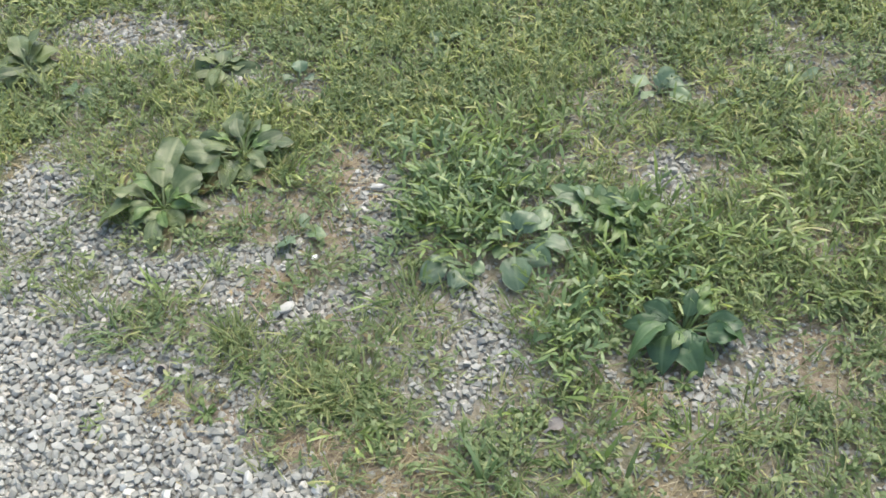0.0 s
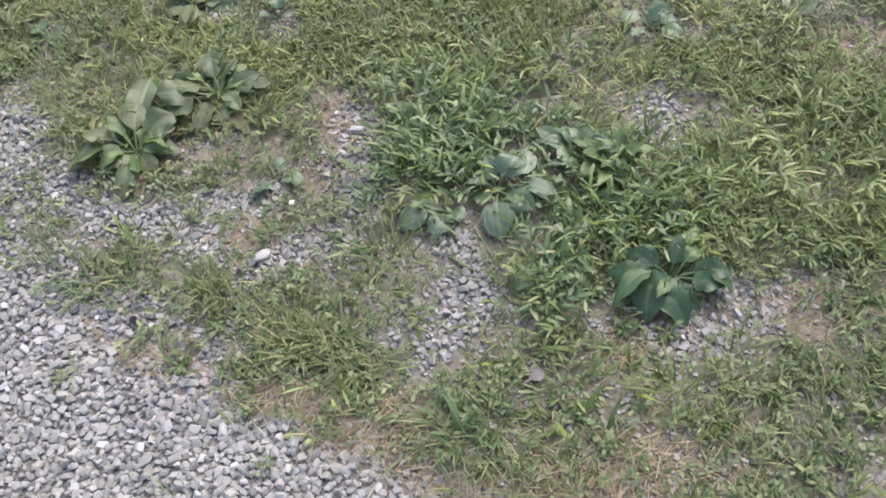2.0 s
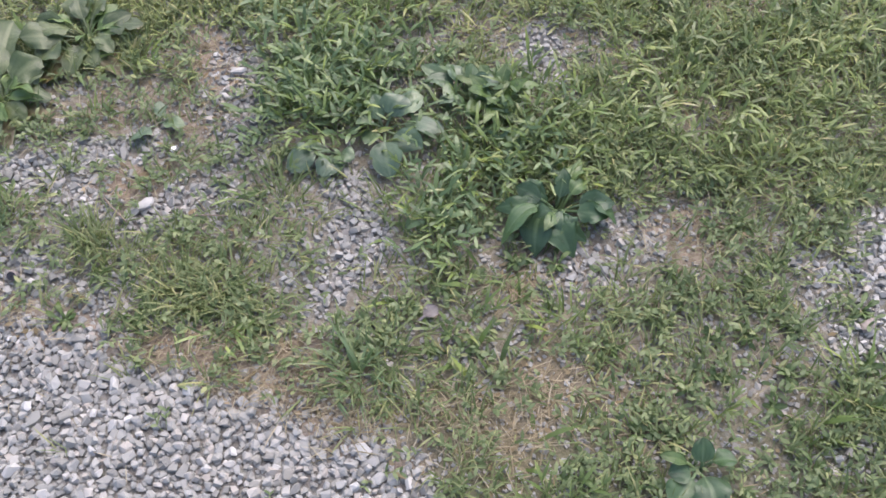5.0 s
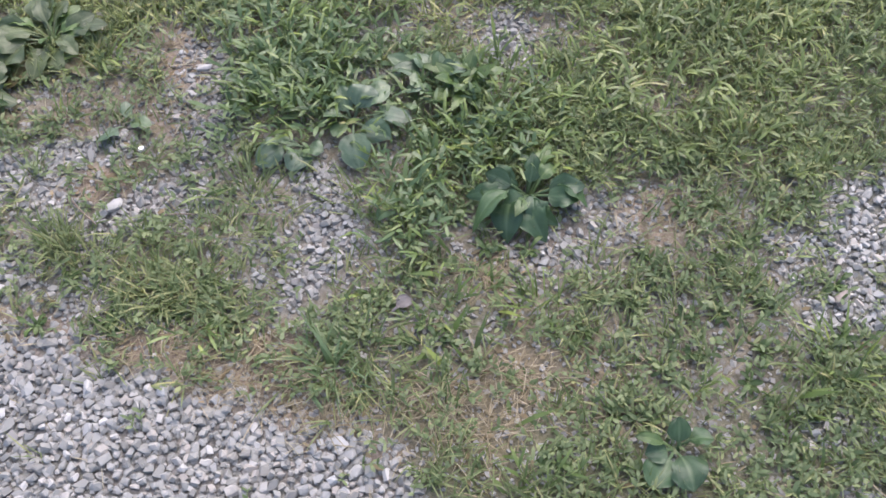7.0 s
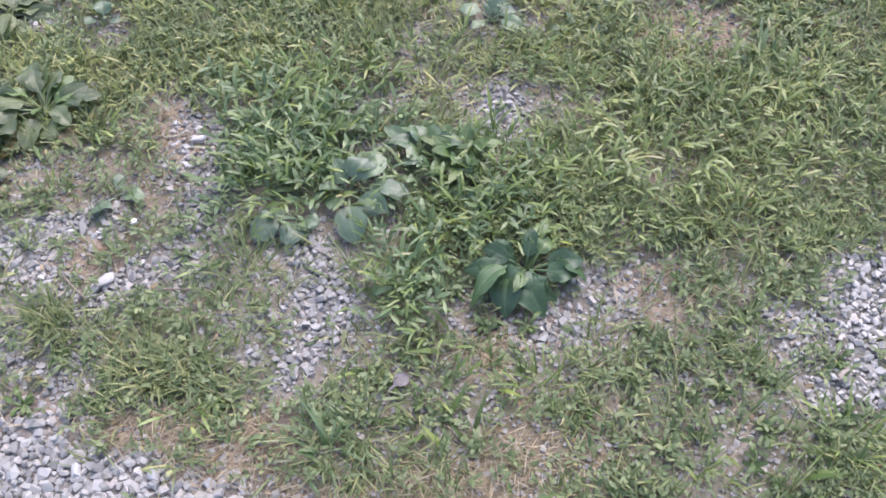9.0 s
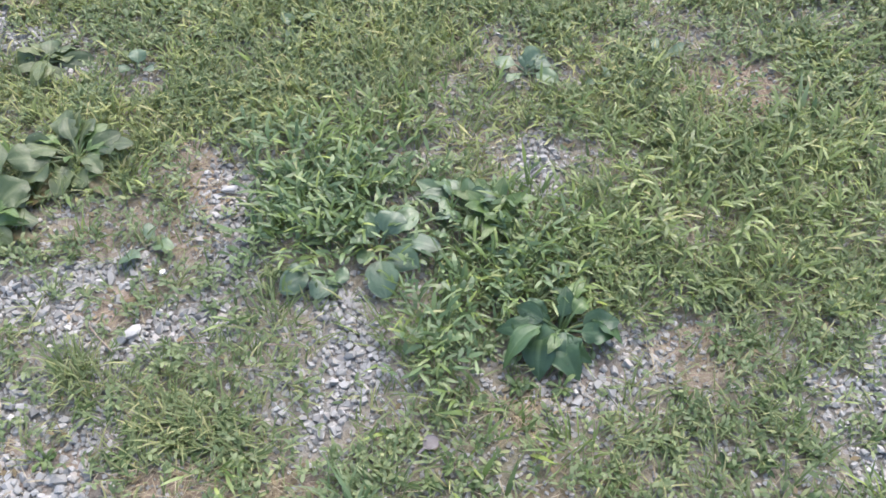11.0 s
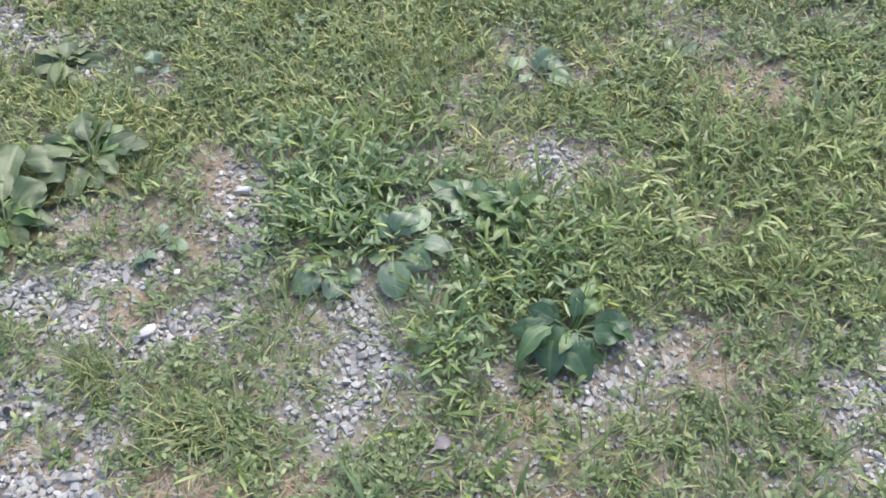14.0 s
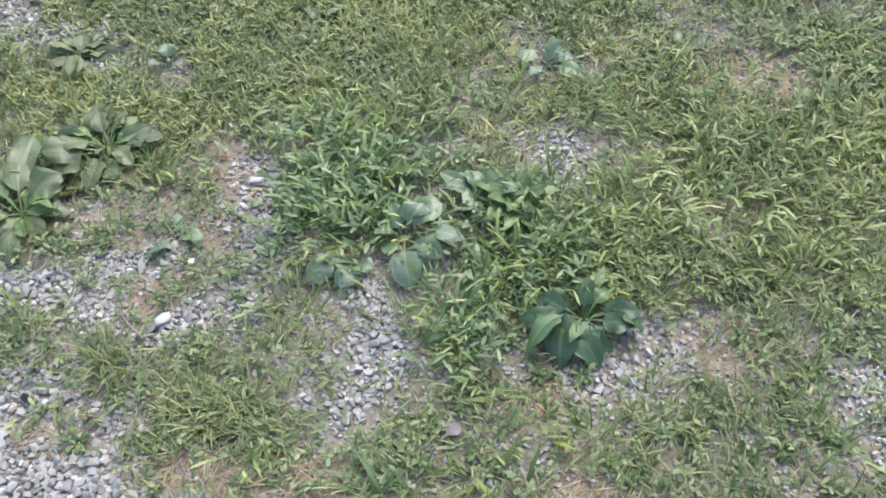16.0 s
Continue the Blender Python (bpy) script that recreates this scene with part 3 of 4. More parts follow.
def make_grass():
    def stuff(name, label, category, piece, material):
        tagged(new(name, tri_mesh(name, *piece, material)), label, category, kind="stuff")

    u = dice.uniform
    # crabgrass, broad and sprawling
    x, y = thinned(*scatter(30000, lambda x, y: np.clip(0.014 * cover(x, y) + 0.8 * blots(x, y, LUSH) - 1.5 * stony(x, y), 0, 1) * np.clip(1.7 * grain(x, y, 0.07) - 0.15, 0, 1) * (1 - blots(x, y, ROOM, 0.3))), 0.025)
    damp = (x < 0.37 + 0.25 * (grain(x, y, 0.08) - 0.5)) & (y < 1.32)
    stuff("crabgrass", "lush green crabgrass sprawling over the ground", "grass",
          creeping(4, 0.3, x[damp], y[damp], 4, 5, 0.010, 0.042, (0.010, 0.044), (0.0020, 0.0058), 0.8), CRABGRASS)
    stuff("pale_crabgrass", "yellowish green crabgrass in thin lawn", "grass",
          creeping(4, 0.3, x[~damp], y[~damp], 4, 5, 0.010, 0.034, (0.009, 0.035), (0.0019, 0.0052), 0.8), PALE_GRASS)
    # fine low grass, in small leaning tufts
    x, y = scatter(27000, lambda x, y: np.clip(0.004 + 0.07 * (1 - drive(x, y)) * (1 - 0.9 * stony(x, y)) + 0.75 * cover(x, y) * np.clip(2.2 * grain(x, y, 0.10) - 0.45, 0, 1.3), 0, 1))
    tilt = np.repeat(u(0, 6.28, len(x)), 6)
    x, y, h = clumps(x, y, 6, 0.011)
    n = len(x)
    stuff("fine_grass", "short thin yellowish green grass", "grass",
          strips(x, y, height(x, y), u(0.02, 0.065, n), u(0.0014, 0.0034, n), tilt + dice.normal(0, 0.8, n), u(0.1, 1.0, n), u(0.2, 1.4, n), dice.normal(0, 0.4, n), 3), FINE)
    # brighter, yellowish grass
    x, y = scatter(34000, lambda x, y: np.clip((y + 0.10 * np.abs(x) - 1.14) / 0.3, 0, 1) * cover(x, y) * np.clip(2.4 * grain(x + 7, y, 0.12) - 0.55, 0, 1))
    x, y, h = clumps(x, y, 4, 0.014)
    n = len(x)
    stuff("yellow_grass", "patchy yellowish green short grass", "grass",
          strips(x, y, height(x, y) + u(0, 0.012, n), u(0.014, 0.046, n), u(0.0022, 0.0052, n), h, u(0.2, 1.2, n), u(0.3, 1.4, n), dice.normal(0, 0.5, n), 3), YELLOW)
    # small-leaved weeds
    x, y = scatter(48000, lambda x, y: np.clip(0.003 + 0.07 * (1 - drive(x, y)) * (1 - 0.93 * stony(x, y)) + 0.48 * cover(x, y) * (1 - 0.45 * blots(x, y, LUSH)) * np.clip(2.4 * grain(x + 3, y, 0.085) - 0.5, 0, 1.4), 0, 1))
    x, y = thinned(x, y, 0.0085)
    stuff("small_weeds", "low creeping weeds with small oval leaves", "weeds",
          creeping(3, 0.45, x, y, 2, 3, 0.009, 0.020, (0.008, 0.020), (0.0034, 0.0072), 0.95, pairs=True), WEED)
    # darker leafy growth in the damp middle
    damp = [(0.11, 0.84, 0.09, 0.08, 0, 0.4), (-0.03, 1.07, 0.15, 0.12, 0, 1.0), (0.20, 0.95, 0.13, 0.07, 0, 0.9), (0.22, 1.03, 0.06, 0.06, 0, 0.8), (-0.14, 1.02, 0.07, 0.06, 0, 0.7), (-0.10, 1.22, 0.08, 0.05, 0, 0.5)]
    x, y = scatter(2300, lambda x, y: 0.8 * blots(x, y, damp) * (1 - 0.7 * blots(x, y, ROOM, 0.2)) * (1 - 0.8 * stony(x, y)), (-0.3, 0.45, 0.65, 1.4))
    stuff("leafy_undergrowth", "dense dark green leafy weeds between plantains", "weeds",
          creeping(4, 0.4, x, y, 2, 3, 0.012, 0.040, (0.014, 0.040), (0.0036, 0.0085), 0.9, pairs=True), DARK)
    # dry stalks
    x, y = scatter(20000, lambda x, y: np.clip(0.03 + 0.16 * cover(x, y) + 0.9 * blots(x, y, BARE) * (grain(x, y, 0.05) > 0.3), 0, 1))
    x, y, h = clumps(x, y, 2, 0.02)
    n = len(x)
    stuff("dry_straw", "dry tan straw lying on bare soil", "straw",
          strips(x, y, height(x, y) + u(0.002, 0.012, n), u(0.015, 0.06, n) * u(0.6, 1.0, n), u(0.0008, 0.002, n), h, u(1.35, 1.56, n), u(-0.1, 0.25, n), dice.normal(0, 0.3, n), 3), STRAW)
    mats = [(-0.281, 0.62, 0.069, 0.025, -19, 0.9), (-0.19, 0.579, 0.061, 0.025, -29, 0.9), (-0.11, 0.509, 0.051, 0.024, -43, 0.85), (-0.032, 0.466, 0.049, 0.022, -28, 0.8), (-0.30, 0.63, 0.09, 0.03, -18, 1.0), (-0.18, 0.59, 0.08, 0.045, -25, 1.0), (-0.10, 0.53, 0.05, 0.05, -30, 0.7), (0.15, 0.49, 0.11, 0.06, 15, 0.8), (0.49, 0.74, 0.07, 0.04, 0, 0.6), (0.22, 0.68, 0.06, 0.03, 0, 0.7)]
    x, y = scatter(9000, lambda x, y: 0.75 * blots(x, y, mats), (-0.5, 0.7, 0.35, 0.85))
    x, y, h = clumps(x, y, 2, 0.015)
    n = len(x)
    stuff("dry_thatch", "matted dry tan grass at the edge of the drive", "straw",
          strips(x, y, height(x, y) + u(0.002, 0.014, n), u(0.015, 0.05, n), u(0.0006, 0.0014, n), 0.8 * h + 2.6, u(1.35, 1.57, n), u(-0.1, 0.4, n), dice.normal(0, 0.3, n), 4), STRAW)
    x, y = scatter(16000, lambda x, y: np.clip(0.22 * cover(x, y) + 0.6 * blots(x, y, BARE), 0, 1))
    n = len(x)
    stuff("dead_litter", "brown crumbs of dead leaves and stalks", "litter",
          strips(x, y, height(x, y) + u(0.002, 0.008, n), u(0.008, 0.02, n), u(0.003, 0.008, n), u(0, 6.28, n), u(1.2, 1.6, n), u(-0.3, 0.3, n), dice.normal(0, 0.4, n), 2, 0.45), LITTER)
    # the lawn going on around
    ring = lambda x, y: np.clip(1.3 - np.hypot(x, y - 1.0) / 4.5, 0, 1) * (0.55 + 0.9 * grain(x, y, 0.3))
    x, y = scatter(52000, lambda x, y: (1 - near(x, y)) * (1 - drive(x, y)) * ring(x, y), (-6.0, 6.0, -5.0, 7.0))
    x, y, h = clumps(x, y, 4, 0.03)
    n = len(x)
    stuff("grass", "rough green grass beyond the gravel", "grass",
          strips(x, y, 0 * x - 0.004, u(0.03, 0.09, n), u(0.005, 0.010, n), h, u(0.4, 1.2, n), u(0.2, 0.9, n), dice.normal(0, 0.35, n), 2), CRABGRASS)


# ---- broad-leaved plants ----
def leaf_on(line, width, r, material, wavy=1.0, point=0.62):
    """An oval, ribbed leaf and its stalk along a line of (x, z) places, the first four of which carry the stalk: two meshes."""
    rows, cols = len(line) - 3, 11
    length = sum(math.dist(a, b) for a, b in zip(line[3:], line[4:]))
    phase, waves, skew = r.uniform(0, 6.28), wavy * r.uniform(0.06, 0.22), r.uniform(-0.14, 0.14)
    fold, curl, roll = r.uniform(0.08, 0.42), r.uniform(0.0, 0.30), r.uniform(-0.55, 0.55)
    lobe, bites = r.uniform(0.48, 0.72), [(r.uniform(0.25, 0.9), r.choice((-1, 1)), r.uniform(0.1, 0.4)) for _ in range(r.choice((0, 0, 1, 2)))]
    peak = (lobe / (lobe + point)) ** lobe * (point / (lobe + point)) ** point
    verts, veins, tris = [], [], []
    for k, (px, pz) in enumerate(line[3:]):
        s = k / (rows - 1)
        half = max(0.0018 * (1 - s) + 0.0004, 0.5 * width * s ** lobe * (1 - s) ** point / peak)
        for c in range(cols):
            v = 2 * c / (cols - 1) - 1
            v *= 1 - sum(d * math.exp(-((s - at) / 0.06) ** 2) for at, side, d in bites if side * v > 0)
            v *= 1 + 0.035 * math.sin(17 * s + 3 * phase + (2 if v > 0 else 0))
            lift = fold * abs(v) - curl * v ** 4 + waves * v * v * math.sin(9.5 * s + phase + (1.7 if v > 0 else 0)) + v * math.sin(roll * s)
            ridge = -0.0011 if c % 2 == 1 and 0.04 < s < 0.92 else 0.0007
            verts.append((px - 0.10 * half * abs(v), v * half + skew * length * s * s, max(pz + half * lift + ridge, 0.001)))
            veins.append(0.8 * (1 - 0.5 * s) if c == 5 else 0.26 * (1 - s) if c % 2 == 1 else 0.0)
    for k in range(rows - 1):
        for c in range(cols - 1):
            a = k * cols + c
            tris += [(a, a + cols, a + cols + 1), (a, a + cols + 1, a + 1)]
    blade = tri_mesh("leaf", np.array(verts), np.array(tris), material, True, vein=veins)
    ring = [(math.cos(2 * math.pi * k / 6), math.sin(2 * math.pi * k / 6)) for k in range(6)]
    verts = [(px, 0.0024 * u, pz + 0.0015 * v) for px, pz in line[:4] for u, v in ring]
    tris = [t for k in range(3) for c in range(6) for t in ((6 * k + c, 6 * k + (c + 1) % 6, 6 * k + 6 + c), (6 * k + (c + 1) % 6, 6 * k + 6 + (c + 1) % 6, 6 * k + 6 + c))]
    return blade, tri_mesh("stalk", np.array(verts), np.array(tris), material, True, vein=np.full(len(verts), 0.85))


def leaf_shape(length, width, rise, droop, r, material):
    """A leaf of that length that sets out at an angle and droops."""
    stalk, rows = 0.42 * length, 11
    x, z, angle = 0.0, 0.0, radians(rise) + 0.75
    line = [(0.0, 0.0)]
    for k in range(rows + 2):
        angle -= 0.25 if k < 3 else radians(droop) / (rows - 1)
        step = stalk / 3 if k < 3 else length / (rows - 1)
        x, z = x + step * math.cos(angle), max(z + step * math.sin(angle), 0.003)
        line.append((x, z))
    return leaf_on(line, width, r, material)


def leaf_to(reach, width, tip, r, material, arch=1.0, wavy=1.0, point=0.62):
    """A leaf that arches from the root to a tip at that reach and height."""
    top = max(1.25 * tip, arch * (0.022 + 0.18 * reach))
    knee = (0.45 * reach, top) if tip < reach else (0.15 * reach, 0.7 * tip)
    at = lambda s: (2 * s * (1 - s) * knee[0] + s * s * reach, 2 * s * (1 - s) * knee[1] + s * s * tip)
    start = min(0.38, max(0.16, 1 - 1.25 * width / (reach + tip)))
    return leaf_on([at(start * k / 3) for k in range(3)] + [at(start + (1 - start) * k / 10) for k in range(11)], width, r, material, wavy, point)


def rosette(name, x, y, label, leaves, material, seed, young=4, arch=1.0, wavy=1.0, point=0.62, withered=()):
    """A plant at (x, y); a leaf is heading in degrees, reach, width and the height of its tip."""
    r = random.Random(seed)
    base = tagged(new(name), label, "weed", "broad-leaved weeds")
    base.location = (x, y, float(height(x, y)) + 0.002)
    inner = [(r.uniform(0, 360), r.uniform(0.045, 0.085), r.uniform(0.014, 0.026), r.uniform(0.025, 0.055)) for _ in range(young)]
    for n, (heading, reach, width, tip) in enumerate(leaves + inner):
        blade, stalk = leaf_to(reach, 1.05 * width, tip, r, YOUNG if n >= len(leaves) else material, arch * r.uniform(0.8, 1.2), wavy, point)
        leaf = part("leaf", blade, base)
        leaf.matrix_basis = pose(0.004 * r.uniform(-1, 1), 0.004 * r.uniform(-1, 1), 0.003 * r.random(), 18 * wavy * r.uniform(-1, 1), 0, heading + 6 * wavy * r.uniform(-1, 1))
        part("stalk", stalk, leaf, "pale green stalk")
    for heading, reach, width in withered:
        blade, stalk = leaf_to(reach, width, 0.006, r, WITHERED, 0.5, 2.4)
        leaf = part("leaf", blade, base, "withered brown leaf")
        leaf.matrix_basis = pose(0, 0, 0.002, 0, 0, heading)
        part("stalk", stalk, leaf, "dry reddish stalk")
    return base


def plant(name, x, y, label, leaves, material, seed, full=True):
    """A rosette at (x, y); a leaf is heading in degrees, length, width and rise in degrees."""
    r = random.Random(seed)
    base = tagged(new(name), label, "weed", "broad-leaved weeds")
    base.location = (x, y - 0.018, float(height(x, y - 0.018)) + 0.002)
    inner = [(r.uniform(0, 360), r.uniform(0.04, 0.085), r.uniform(0.020, 0.034), r.uniform(25, 65)) for _ in range(max(3, len(leaves)))]
    inner += [(r.uniform(0, 360), r.uniform(0.05, 0.085), r.uniform(0.034, 0.052), r.uniform(2, 26)) for _ in range(2 * len(leaves) // 3)]
    for heading, length, width, rise in leaves + (inner if full and len(leaves) > 4 else []):
        length, width, rise = r.uniform(0.72, 1.0) * length, r.uniform(0.72, 1.0) * width, 0.8 * rise + r.uniform(0, 18)
        blade, stalk = leaf_shape(length, width, rise, r.uniform(15, 75) + 0.4 * rise, r, material)
        leaf = part("leaf", blade, base)
        part("stalk", stalk, leaf, "pale green stalk")
        leaf.matrix_basis = pose(0.004 * r.uniform(-1, 1), 0.004 * r.uniform(-1, 1), 0.003 * r.random(), r.uniform(-32, 32), 0, heading + r.uniform(-12, 12))
    return base


def make_plants():
    big = "plantain rosette with broad ribbed grey-green leaves"
    rosette("plantain", -0.50, 1.265, big, [(223, .115, .063, .020), (191, .112, .055, .045), (151, 0.087, 0.042, 0.042), (94, 0.094, 0.048, 0.042), (43, 0.074, 0.034, 0.042), (15, 0.088, 0.036, 0.042),
                                            (351, .108, .043, .040), (293, .080, .045, .015), (322, .087, .032, .030), (117, 0.071, 0.032, 0.042), (251, .100, .040, .012), (77, 0.082, 0.032, 0.042), (205, .080, .040, .050)], OLD_PLANTAIN, 1, 11, 1.25, 1.4, 0.62, [(300, .115, .030), (236, .125, .034), (12, .120, .026)])
    rosette("plantain", -0.635, 1.133, big, [(200, .129, .050, .012), (164, .094, .044, .045), (118, 0.099, 0.040, 0.042), (100, 0.097, 0.043, 0.042), (87, 0.155, 0.048, 0.042), (18, .086, .040, .030),
                                             (349, .091, .036, .020), (258, .061, .036, .012), (271, .104, .036, .010), (309, .074, .036, .012), (47, .090, .054, .050), (198, .060, .030, .035), (225, .075, .040, .020)], OLD_PLANTAIN, 2, 10, 1.25, 1.4, 0.62, [(285, .110, .032), (330, .105, .028)])
    rosette("plantain", 0.019, 0.997, "plantain with wide flat leaves among grass", [(271, .107, .052, .014), (315, .092, .040, .028), (334, .107, .034, .032), (54, .055, .052, .045), (21, .080, .043, .042),
                                                                                    (200, .050, .034, .032), (239, .052, .030, .022), (105, .045, .034, .045)], PLANTAIN, 3, 1)
    rosette("plantain", 0.166, 1.049, "plantain with many small rounded leaves", [(132, .095, .026, .034), (126, .062, .038, .034), (161, .070, .031, .034), (197, .042, .040, .032), (218, .056, .034, .028),
                                                                                 (315, .048, .028, .032), (303, .064, .030, .022), (349, .054, .034, .042), (30, .035, .028, .045), (75, .04, .03, .045)], PLANTAIN, 4, 1)
    rosette("plantain", -0.068, 0.959, "small plantain with two flat dusty leaves", [(202, .086, .043, .012), (248, .058, .040, .012), (180, .045, .026, .022), (335, .044, .028, .022)], PLANTAIN, 5, 0)
    rosette("plantain", 0.324, 1.368, "small plantain with pale flat leaves in grass", [(161, 0.063, 0.034, .02), (321, 0.074, 0.03, .02), (45, 0.051, 0.046, .02), (75, 0.031, 0.03, .02), (355, 0.047, 0.03, .02), (228, 0.052, 0.024, .02)], PLANTAIN, 6, 0)
    plant("plantain", -1.03, 1.59, big, [(180, .07, .05, 15), (215, .07, .05, 10), (275, .06, .05, 8), (310, .07, .045, 10), (20, .07, .05, 25), (60, .08, .05, 45),
                                         (95, .09, .05, 50), (130, .08, .05, 35), (350, .06, .04, 15)], OLD_PLANTAIN, 7)
    rosette("dock", 0.283, 0.803, "dark green broad-leaved weed with curled leaves",
            [(178, .100, .032, .030), (196, .118, .036, .014), (160, .070, .030, .040), (34, .060, .034, .036), (4, .088, .038, .036), (322, .092, .044, .014), (281, .086, .050, .006), (240, .094, .050, .006),
             (214, .072, .040, .016), (262, .070, .036, .012), (300, .074, .034, .010), (338, .080, .034, .026), (110, .058, .032, .042), (75, .050, .028, .050), (140, .050, .026, .050)], DOCK, 8, 5, 1.8, 1.9, 0.85)
    rosette("dock", 0.405, 0.372, "broad smooth bluish-green leaves beside gravel", [(228, .076, .046, .020), (273, .064, .048, .020), (188, .050, .032, .030), (343, .045, .034, .030), (83, .035, .030, .040)], DOCK, 9, 1)
    plant("plantain", -0.59, 1.55, "ragged plantain in thin grass", [(160, .06, .045, 15), (20, .08, .045, 14), (300, .05, .04, 10), (80, .05, .04, 35), (225, .05, .04, 12)], OLD_PLANTAIN, 10)
    rosette("plantain", -0.406, 1.475, "small plantain with pale flat leaves in grass", [(95, .038, .034, .028), (215, .034, .022, .018), (330, .036, .022, .020)], PLANTAIN, 11, 0)
    plant("plantain", -0.365, 1.07, "young plantain with few small leaves", [(230, .05, .04, 8), (330, .045, .035, 12), (100, .04, .03, 25)], PLANTAIN, 12)
    rosette("leafy_weed", 0.215, 1.033, "bright green upright weed with fresh pointed leaves", [(h, .05, .024, .055) for h in (20, 75, 130, 190, 250, 310)] + [(h, .07, .026, .030) for h in (0, 100, 215, 290)], YOUNG, 19, 3, 1.3, 1.0, 0.85)
    plant("dock", 0.575, 1.38, "small weed with narrow pale leaves in grass", [(20, .07, .022, 25), (150, .06, .022, 20), (75, .05, .02, 40), (300, .05, .02, 10)], PLANTAIN, 14)
    plant("dock", 0.47, 1.33, "small weed with narrow pale leaves in grass", [(5, .06, .02, 12), (170, .05, .02, 15), (100, .05, .02, 35)], PLANTAIN, 15)
    plant("plantain", -0.12, 1.39, "young plantain with few small leaves", [(150, .04, .03, 20), (40, .045, .03, 25), (270, .04, .03, 8)], PLANTAIN, 16)
    plant("plantain", -0.10, 1.58, "young plantain with few small leaves", [(20, .05, .03, 15), (130, .04, .03, 25), (250, .04, .03, 8)], PLANTAIN, 17)
    plant("dock", -0.67, 1.715, "withered weed with curled brown leaves in grass", [(10, .045, .02, 12), (150, .05, .02, 14), (80, .04, .018, 25), (230, .04, .02, 8), (310, .045, .02, 8)], WITHERED, 18, False)
    plant("plantain", -0.89, 1.48, "ragged plantain in thin grass", [(120, .05, .045, 25), (20, .05, .04, 18), (230, .05, .045, 10), (310, .05, .035, 10)], PLANTAIN, 13)


# ---- tufts that stand out ----
def tuft(x, y, blades, length, width, label, material, seed, lean=(0.15, 0.9), wide=0.45):
    """A tuft of single grass blades."""
    r = np.random.default_rng(seed)
    base = tagged(new("grass_tuft"), label, "grass", "grass tufts")
    base.location = (x, y, float(height(x, y)))
    for k in range(blades):
        h, d = r.uniform(0, 6.28), wide * length * math.sqrt(r.random())
        one = lambda v: np.array([v])
        piece = strips(one(d * math.cos(h)), one(d * math.sin(h)), one(0.0), one(length * r.uniform(0.55, 1.0)), one(width * r.uniform(0.6, 1.0)), one(h + r.normal(0, 0.9)),
                       one(r.uniform(*lean)), one(r.uniform(0.3, 1.5)), one(r.normal(0, 0.4)), 6)
        part("blade", tri_mesh("blade", *piece, material, True), base)
    return base


def crabgrass_plant(material, label):
    """One sprawling plant: jointed stems with broad blades."""
    base = tagged(new("crabgrass_plant"), label, "grass", "grass tufts")
    stalks, leaves = runners(np.zeros(1), np.zeros(1), 4, 4, 0.011, 0.044, (0.016, 0.050), (0.0026, 0.0066), 0.8)
    for name, rows, rings, belly in (("stem", stalks, 2, 0.5), ("blade", leaves, 5, 0.3)):
        for row in rows:
            part(name, tri_mesh(name, *strips(*row[:, None], rings, belly), material, True), base)
    return base


